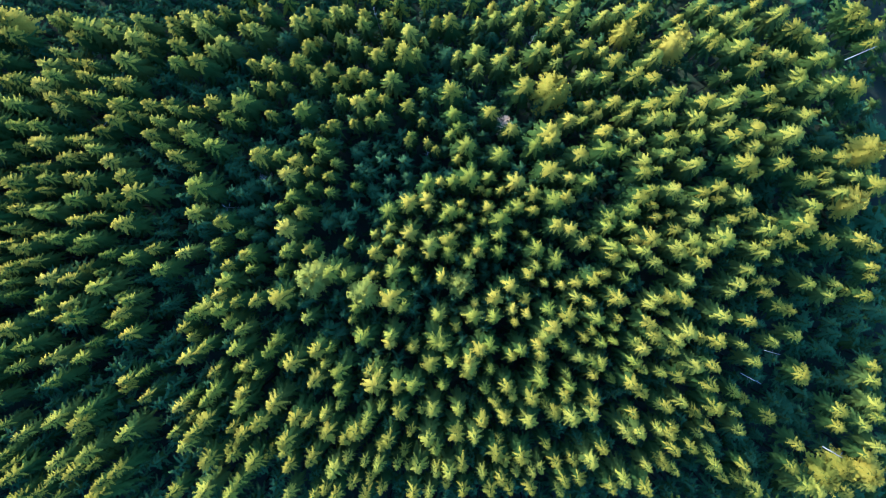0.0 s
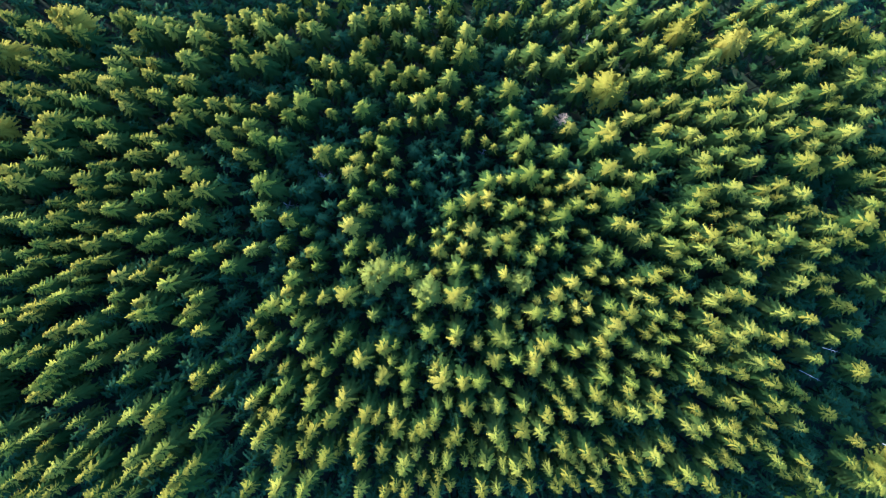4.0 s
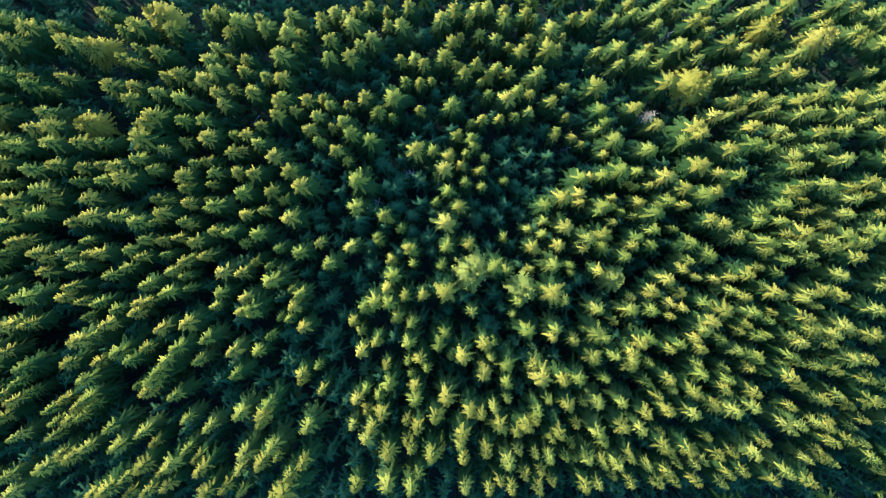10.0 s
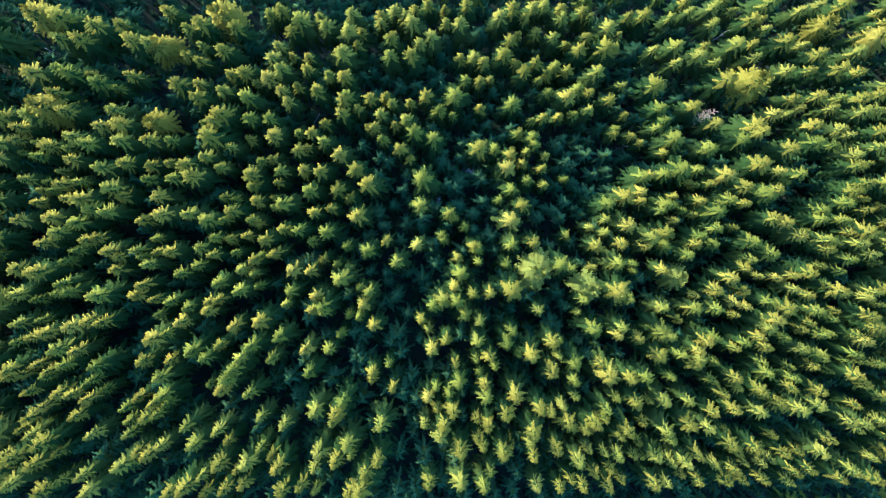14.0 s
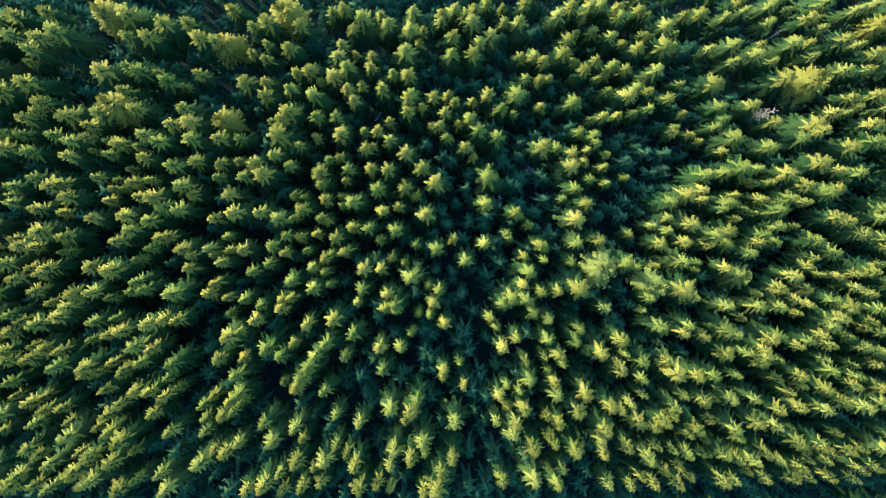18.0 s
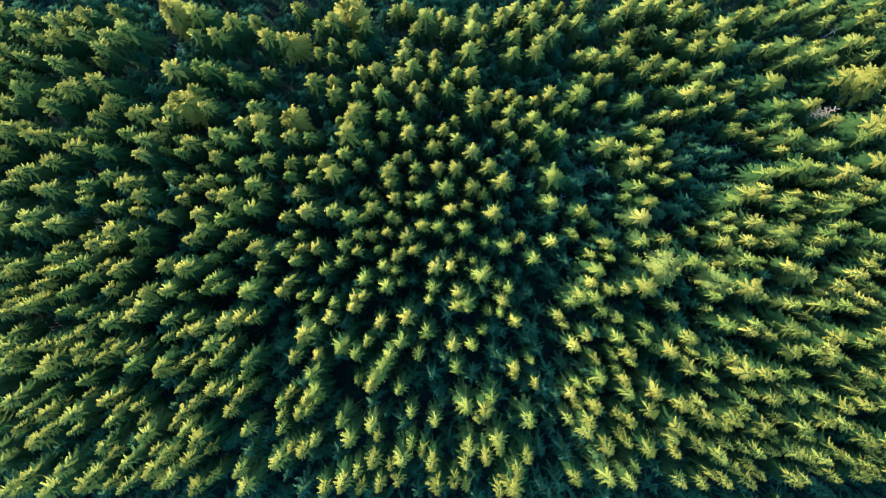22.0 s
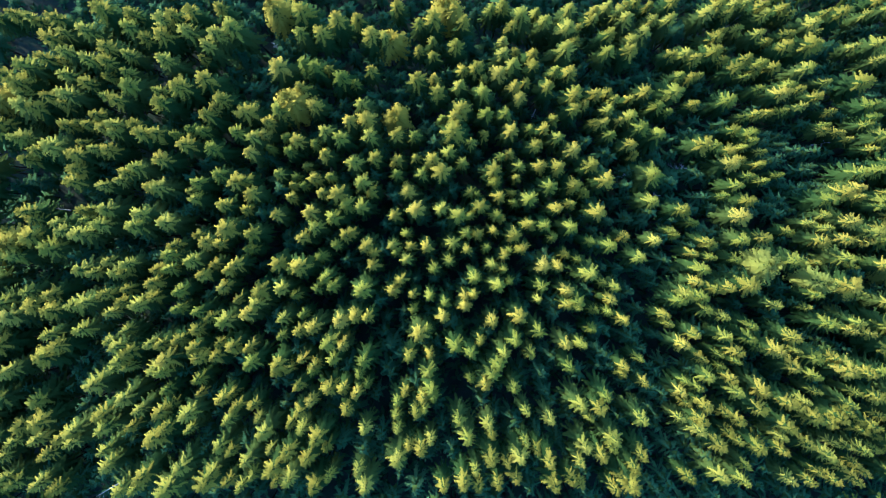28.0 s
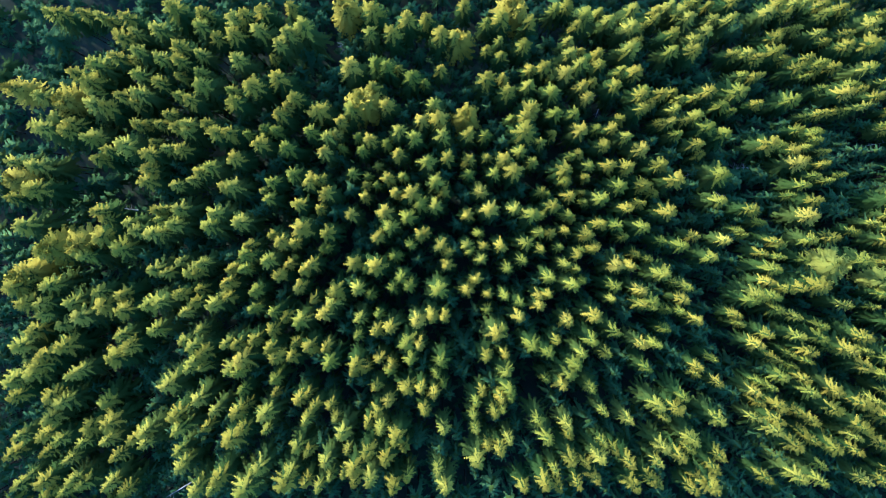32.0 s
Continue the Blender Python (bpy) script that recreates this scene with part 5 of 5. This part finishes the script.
BROAD += [(-151.1, -10.1, 20.2, 5.1), (-146.3, -5.8, 21.0, 5.0), (-152.1, 4.7, 19.6, 5.1), (-144.3, 17.2, 19.8, 5.1), (-151.7, 18.5, 20.6, 4.2), (-142.2, -5.0, 20.8, 5.1), (-98.3, 16.7, 21.1, 5.5), (-101.8, 31.8, 20.0, 4.9), (-82.3, 14.6, 19.3, 4.2), (-83.5, 28.0, 18.6, 4.5), (-74.2, 34.2, 19.8, 5.6), (-13.4, -11.4, 21.2, 4.6), (-21.9, -9.3, 19.6, 5.9), (2.9, -10.6, 19.2, 4.4), (20.0, 24.3, 20.6, 6.0), (33.4, 35.1, 19.9, 4.5), (42.8, 32.6, 19.4, 4.9), (65.3, -43.6, 15.0, 5.3), (69.1, -42.8, 13.7, 4.8), (73.3, -43.0, 14.4, 5.3), (73.0, 4.2, 14.0, 5.5), (77.6, 13.2, 13.4, 5.6)]
LOW = []
LOW += [(-153.1, -35.3, 13.6, 2.8), (-147.5, -23.4, 14.4, 3.3), (-144.2, -19.0, 13.7, 2.7), (-145.4, 3.9, 12.5, 2.8), (-150.1, 7.8, 14.2, 2.3), (-149.6, 20.6, 13.5, 3.1), (-153.4, 21.4, 13.9, 2.7), (-151.5, 23.3, 13.5, 2.2), (-151.2, 28.2, 14.0, 3.6), (-154.0, 33.4, 13.2, 2.7), (-134.0, -43.1, 13.9, 2.7), (-142.8, -24.9, 14.1, 1.8), (-137.1, -11.2, 13.0, 2.7), (-141.5, 4.7, 14.5, 2.3), (-139.9, 26.8, 14.1, 1.8), (-126.6, -5.2, 13.1, 2.7), (-117.8, -18.7, 14.5, 2.1), (-118.0, -16.2, 14.4, 1.7), (-116.5, 1.9, 13.6, 3.2), (-118.6, 5.0, 14.2, 2.6), (-113.0, 7.6, 14.1, 2.6), (-108.8, 26.1, 13.8, 4.0), (-103.5, -26.8, 13.6, 1.7), (-99.7, -3.8, 13.1, 2.1)]
LOW += [(-101.6, 6.8, 13.7, 1.2), (-104.4, 6.9, 13.0, 2.1), (-86.7, -36.9, 13.7, 2.0), (-89.9, -34.1, 14.9, 2.4), (-84.0, -16.6, 12.5, 1.7), (-90.9, -14.6, 12.8, 2.1), (-91.0, 5.0, 14.1, 2.1), (-90.3, 26.4, 14.0, 1.9), (-81.5, -38.6, 14.7, 1.5), (-80.1, -33.1, 14.2, 1.6), (-83.0, -20.7, 14.7, 2.2), (-76.6, -11.0, 14.1, 1.7), (-79.2, -10.9, 14.3, 1.7), (-82.7, -3.2, 13.2, 2.1), (-83.7, 3.9, 14.2, 1.6), (-61.8, -39.0, 14.1, 1.5), (-65.3, -33.9, 13.9, 2.2), (-60.8, -33.3, 15.1, 1.7), (-67.0, -30.8, 13.8, 1.7), (-66.6, -27.1, 12.9, 1.4), (-60.1, -21.8, 13.6, 1.6), (-63.5, -1.2, 13.2, 1.3), (-61.7, -0.0, 13.0, 1.7), (-60.2, 4.2, 12.9, 1.7)]
LOW += [(-69.1, 6.9, 13.8, 1.8), (-69.6, 9.4, 12.6, 2.3), (-70.8, 29.9, 13.8, 3.3), (-68.9, 35.7, 13.3, 2.4), (-57.0, -36.5, 14.2, 1.7), (-59.8, -27.7, 14.2, 2.0), (-50.6, -20.6, 12.5, 1.6), (-49.1, -9.1, 14.7, 1.8), (-56.7, 19.0, 14.9, 1.5), (-49.9, 26.1, 14.7, 2.0), (-48.9, 34.8, 14.0, 1.4), (-44.9, -25.8, 14.6, 2.3), (-40.9, -20.2, 15.1, 1.6), (-44.7, -13.1, 15.0, 1.8), (-46.3, -9.5, 14.9, 1.8), (-40.5, -2.0, 13.2, 2.3), (-47.3, -1.9, 14.5, 1.9), (-45.5, 1.9, 13.7, 1.9), (-37.6, 9.7, 14.1, 2.7), (-46.1, 11.7, 14.6, 2.3), (-38.8, 24.5, 13.7, 2.0), (-44.9, 24.6, 13.2, 2.0), (-42.9, 27.8, 14.0, 3.1), (-37.6, 29.9, 13.8, 2.7)]
LOW += [(-36.2, 33.4, 13.9, 3.8), (-34.5, -33.3, 14.4, 1.9), (-33.7, -28.3, 15.2, 1.8), (-25.6, -15.6, 14.4, 2.2), (-31.8, -2.6, 15.1, 2.1), (-32.0, 0.2, 14.6, 2.5), (-34.4, 1.6, 14.1, 2.9), (-34.3, 6.1, 12.5, 3.6), (-27.6, 23.2, 15.1, 2.5), (-29.9, 34.6, 14.7, 3.2), (-20.6, -27.5, 14.1, 1.8), (-14.0, -21.3, 13.9, 1.9), (-22.4, -19.8, 13.8, 2.2), (-17.7, -19.0, 13.6, 2.3), (-20.5, -0.3, 14.1, 2.7), (-17.6, 0.7, 15.2, 1.9), (-19.0, 1.2, 14.2, 1.6), (-12.8, 6.1, 12.5, 2.2), (-16.4, 8.6, 13.6, 1.4), (-15.9, 12.9, 14.4, 2.6), (-6.6, 8.7, 13.4, 2.0), (-11.7, 12.6, 13.3, 1.9), (-3.2, 22.2, 15.2, 1.9), (9.5, -8.4, 13.4, 1.8)]
LOW += [(7.5, -7.4, 13.4, 2.0), (0.6, 13.9, 14.4, 2.1), (9.5, 14.1, 13.4, 2.1), (2.0, 25.9, 14.3, 1.9), (0.2, 26.2, 12.8, 1.9), (1.2, 32.7, 14.9, 4.3), (9.8, 36.4, 15.1, 2.2), (7.3, 36.8, 13.3, 2.6), (4.0, 39.6, 13.1, 2.2), (19.4, -36.3, 13.8, 1.7), (22.3, -19.3, 14.5, 1.9), (20.4, -8.4, 14.1, 2.0), (13.7, 0.0, 13.5, 2.0), (22.2, 11.3, 14.1, 2.5), (15.3, 14.9, 13.2, 1.9), (29.9, -32.6, 14.8, 1.7), (31.9, -18.5, 13.6, 1.8), (35.0, 6.6, 13.6, 3.4), (43.4, -42.3, 11.9, 2.3), (47.0, -38.1, 12.4, 1.9), (44.3, -16.0, 13.8, 2.3), (47.4, 9.5, 12.2, 2.0), (55.8, -41.0, 9.0, 2.0), (52.0, -39.8, 9.0, 1.7)]
LOW += [(57.0, -38.4, 9.0, 1.5), (55.9, -35.5, 9.0, 1.5), (69.3, -40.5, 9.0, 2.4), (64.4, -35.9, 9.0, 2.3), (62.0, -33.3, 9.0, 3.1), (69.5, -23.1, 9.0, 2.8), (71.3, -20.2, 9.0, 2.4), (71.0, -18.4, 9.0, 2.0), (60.9, -16.9, 9.0, 1.6), (60.0, 5.7, 9.0, 3.1), (71.7, 16.0, 9.5, 2.7), (73.5, -29.0, 9.0, 2.9), (76.3, -27.7, 9.0, 3.2), (82.8, -24.9, 9.0, 3.5), (81.7, -21.7, 9.0, 3.2), (82.3, -17.5, 9.0, 3.2), (79.1, -16.1, 9.0, 2.4), (74.8, -15.3, 9.0, 1.9), (76.9, -6.9, 9.0, 2.4), (73.9, -1.0, 9.0, 4.1), (79.7, 0.0, 9.0, 4.1), (73.4, 15.0, 9.0, 2.1), (81.1, 16.7, 9.0, 4.2)]

rs = random.Random(11)
near, rest = [], []
for spot in TALL:
    (near if -28.0 < spot[1] < 24.0 and -116 < spot[0] < 34 else rest).append(spot)
rs.shuffle(near)
half = min(300, len(near) // 2)
spruce_spots, fir_spots, spare = near[:half], near[half:half + 300], near[half + 300:]
rest += spare
spruces = tree_kind("spruce_tree", SPRUCES, SPRUCE, "tall slender green spruce tree in a dense stand", "spruce", 0.17)
firs = tree_kind("fir_tree", FIRS, FIR, "tall yellow-green fir tree in a dense sunlit stand", "fir", 0.18)
pines = tree_kind("pine_tree", DOMES, PALE, "large pale green tree with a broad rounded crown", "pine", 0.24)
broads = tree_kind("broad_tree", DOMES, FIR, "large green tree with a broad rounded crown", "tree", 0.24)
# Young spruces get the dark copy; part of their shade is colour.
youngs = tree_kind("young_spruce", YOUNG, SHADE, "lower spruce under taller trees, its green darkened in colour for shade", "young spruce", 0.13)
for kinds, spots, wide in ((spruces, spruce_spots, 3.35), (firs, fir_spots, 3.35), (pines, [b for b in BROAD if -30 < b[0] < 10], 5.0), (broads, [b for b in BROAD if not -30 < b[0] < 10], 5.0), (youngs, LOW, 2.5)):
    place(kinds, spots, rs, wide)
    settle(kinds)
rs.shuffle(rest)
cut = len(rest) // 2
joined("spruce_forest", SPRUCES, rest[:cut], SPRUCE, rs, 3.35, "dense stand of tall green spruces on the slope", "spruce forest")
joined("fir_forest", FIRS, rest[cut:], FIR, rs, 3.35, "dense stand of tall yellow-green firs on the slope", "fir forest")


# ---- undergrowth in the gaps, and the woods around ----
def fill(x0, x1, y0, y1, step, keep):
    out = []
    x = x0
    while x < x1:
        y = y0
        while y < y1:
            px, py = x + rs.uniform(-0.45, 0.45) * step, y + rs.uniform(-0.45, 0.45) * step
            if keep(px, py):
                out.append((px, py))
            y += step
        x += step
    return out


known = np.array([(a[0], a[1]) for a in TALL + BROAD + LOW])


def free(x, y, r):
    return float(np.min(np.hypot(known[:, 0] - x, known[:, 1] - y))) > r


def inside(x, y, m):
    return -161 - m < x < 75 + m and -47 - m < y < 41.5 + m


def low_height(x, y):
    """Young trees are shorter at the two ends of the stand and up the slope, where the tall ones stand wider."""
    return rs.uniform(11.5, 17.0) - max(0.0, min(8.5, (x - 34) * 0.26)) - (7.5 if x < -132 and y > -4 else 0.0) - max(0.0, min(4.0, (y - 12) * 0.16))


def clearing(x, y):
    """The open patch at the end of the stand, where few young trees grow."""
    return x < -138 and y > -4 and rs.random() < 0.4


low = [(x, y, low_height(x, y), rs.uniform(2.0, 3.0)) for x, y in fill(-166, 84, -52, 56, 3.0, lambda x, y: free(x, y, 1.35) and not clearing(x, y))]

# The understory's gloom is partly its dark needle colour.
joined("understory", UNDER, low, SHADE, rs, 2.6, "young trees growing between the tall trunks, dimmed in colour for shade", "undergrowth")


def carpet(name, spots, label):
    """Ferns and low bushes between the trunks, each a loose tuft of fronds."""
    tufts = []
    for k in range(5):
        pts, tris = [], []
        for j in range(11):
            az, el = rs.uniform(0, 6.283), rs.uniform(0.15, 0.8)
            w = Vector((math.cos(az) * math.cos(el), math.sin(az) * math.cos(el), math.sin(el)))
            sd = w.cross(Vector((0, 0, 1))).normalized()
            ln = rs.uniform(0.6, 1.3)
            spray(pts, tris, Vector((rs.uniform(-0.3, 0.3), rs.uniform(-0.3, 0.3), -0.1)), w, sd, ln, ln * 0.42, 0.1)
        pts = np.array(pts)
        soft = soft_normals(pts, np.array(tris))
        pts[:, 2] *= HEIGHT
        tufts.append((pts, *soft, None))
    # Fronds share the shade-darkened needle colour.
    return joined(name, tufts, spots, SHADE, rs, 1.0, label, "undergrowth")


bushes = [(x, y, rs.uniform(0.8, 1.6), rs.uniform(1.1, 1.7)) for x, y in fill(-165, 78, -52, 50, 2.9, lambda x, y: True)]
carpet("fern_carpet", bushes, "ferns and low bushes covering the forest floor, coloured dark for shade")
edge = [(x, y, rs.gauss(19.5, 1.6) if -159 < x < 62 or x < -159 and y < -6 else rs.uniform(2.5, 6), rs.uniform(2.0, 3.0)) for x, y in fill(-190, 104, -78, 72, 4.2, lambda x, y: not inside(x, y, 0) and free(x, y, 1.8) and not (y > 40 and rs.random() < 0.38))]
joined("edge_woods", COARSE, [e for e in edge if e[2] > 12.5], SPRUCE, rs, 2.6, "green conifer woods going on over the slope", "woods")
# These low trees wear the darkest needles all over: shade put into their colour.
joined("low_edge_woods", COARSE, [e for e in edge if e[2] <= 12.5], DEEP_SHADE, rs, 2.6, "low conifers where the tall stand ends, coloured dark as if in shade", "woods")
far = [(x, y, rs.gauss(19.5, 2.0), rs.uniform(4.0, 6.0)) for x, y in fill(-300, 210, -190, 190, 12.0, lambda x, y: not (-190 < x < 104 and -78 < y < 72))]
joined("far_woods", FAR, far, SPRUCE, rs, 2.6, "distant conifer woods on the hillside", "woods")


# ---- dead wood ----
def snag(x, y, height, reach, limbs, seed, label, wood=None, rise=0.0):
    """A dead standing tree: bare trunk and whorls of bare, drooping limbs."""
    r, wood = random.Random(seed), wood or DEADWOOD
    root = tagged(new("dead_tree"), label, "dead tree")
    trunk = new("trunk", trunk_mesh(seed, height, 0.15, wood))
    trunk.parent = root
    for i in range(limbs):
        f = (i + 0.5) / limbs
        z = height * (0.98 - 0.42 * f)
        az, length = i * 2.4 + r.uniform(-0.4, 0.4), reach * (0.35 + 0.65 * f) * r.uniform(0.7, 1.15)
        v, fc = [], []
        a = Vector((0, 0, z))
        b = a + Vector((math.cos(az), math.sin(az), rise + r.uniform(0.0, 0.35))) * length * 0.6
        c = b + Vector((math.cos(az + 0.2), math.sin(az + 0.2), rise + r.uniform(-0.2, 0.3))) * length * 0.4
        tube(v, fc, a, b, 0.05, 0.035, 4)
        tube(v, fc, b, c, 0.035, 0.012, 4)
        limb = new("limb", mesh_of("limb", v, fc, wood))
        limb.parent = root
        for k in range(7):
            tv, tf = [], []
            p = a.lerp(c, 0.25 + 0.11 * k)
            q = p + Vector((math.cos(az + (1.1 if k % 2 else -1.1)), math.sin(az + (1.1 if k % 2 else -1.1)), rise * 0.6 + r.uniform(-0.2, 0.3))) * length * 0.28
            tube(tv, tf, p, q, 0.028, 0.010, 4)
            twig = new("twig", mesh_of("twig", tv, tf, wood))
            twig.parent = limb
    root.matrix_basis = pose(x, y, float(ground_z(x, y)))
    return root


def log(x, y, z, length, heading, slope, girth, seed, label):
    """A bare trunk lying or leaning among the trees, with stubs of limbs."""
    r = random.Random(seed)
    v, f = [], []
    n = 5
    for i in range(n):
        a, b = Vector((length * i / n, 0, 0.04 * math.sin(i))), Vector((length * (i + 1) / n, 0, 0.04 * math.sin(i + 1)))
        tube(v, f, a, b, girth * (1 - 0.75 * i / n), girth * (1 - 0.75 * (i + 1) / n), 8)
    root = tagged(new("fallen_log"), label, "log")
    body = new("stem", mesh_of("stem", v, f, DEADWOOD))
    body.parent = root
    for i in range(9):
        sv, sf = [], []
        at = Vector((length * (0.35 + 0.06 * i), 0, 0))
        az = r.uniform(0, 6.283)
        tube(sv, sf, at, at + Vector((0.35, math.cos(az), math.sin(az))) * r.uniform(0.4, 0.9), 0.03, 0.01, 3)
        stub = new("limb_stub", mesh_of("limb_stub", sv, sf, DEADWOOD))
        stub.parent = root
    root.matrix_basis = pose(x, y, z, 0, -slope, heading)
    return root


snag(11.2, 18.5, 20.3, 1.8, 30, 200, "pale bleached dead tree with dense bare twigs", BLEACHED, 0.35)
snag(-32.0, 7.9, 12.0, 1.8, 12, 201, "bleached grey dead tree with bare spreading limbs")
snag(-43.2, 6.3, 13.0, 1.1, 8, 202, "bleached grey dead tree with bare spreading limbs")
snag(-2.9, 13.1, 13.0, 1.0, 6, 203, "bleached grey dead tree with bare spreading limbs")
snag(-37.7, 2.8, 13.0, 1.1, 6, 204, "bleached grey dead tree with bare spreading limbs")
snag(17.2, 35.3, 17.0, 0.9, 7, 205, "thin dead tree standing bare in a gap")
snag(-103.4, 27.9, 12.0, 1.3, 9, 206, "bleached grey dead tree with bare spreading limbs")
snag(-13.2, 40.7, 18.0, 0.7, 6, 207, "thin dead tree standing bare in a gap")
log(73.6, 29.8, 15.3, 5.1, 24, 32, 0.11, 308, "bleached bare trunk leaning between the trees")
log(65.1, -38.3, 25.2, 3.1, -29, 42, 0.12, 309, "bleached bare trunk leaning between the trees")
log(51.8, -26.1, 23.0, 3.8, -28, 18, 0.07, 310, "bleached bare trunk leaning between the trees")
log(56.6, -22.4, 21.6, 2.7, -15, 23, 0.08, 311, "bleached bare trunk leaning between the trees")
log(-125.3, -42.5, 33.5, 4.9, -150, 6, 0.14, 312, "bleached bare trunk leaning between the trees")
log(-135.6, 0.0, 28.6, 2.8, 173, 7, 0.12, 313, "bleached bare trunk leaning between the trees")
log(-58.7, 18.0, 20.5, 2.1, -115, 21, 0.08, 314, "bleached bare trunk leaning between the trees")
log(-152.8, 3.5, 26.5, 3.9, -21, -14, 0.08, 315, "bleached bare trunk leaning between the trees")
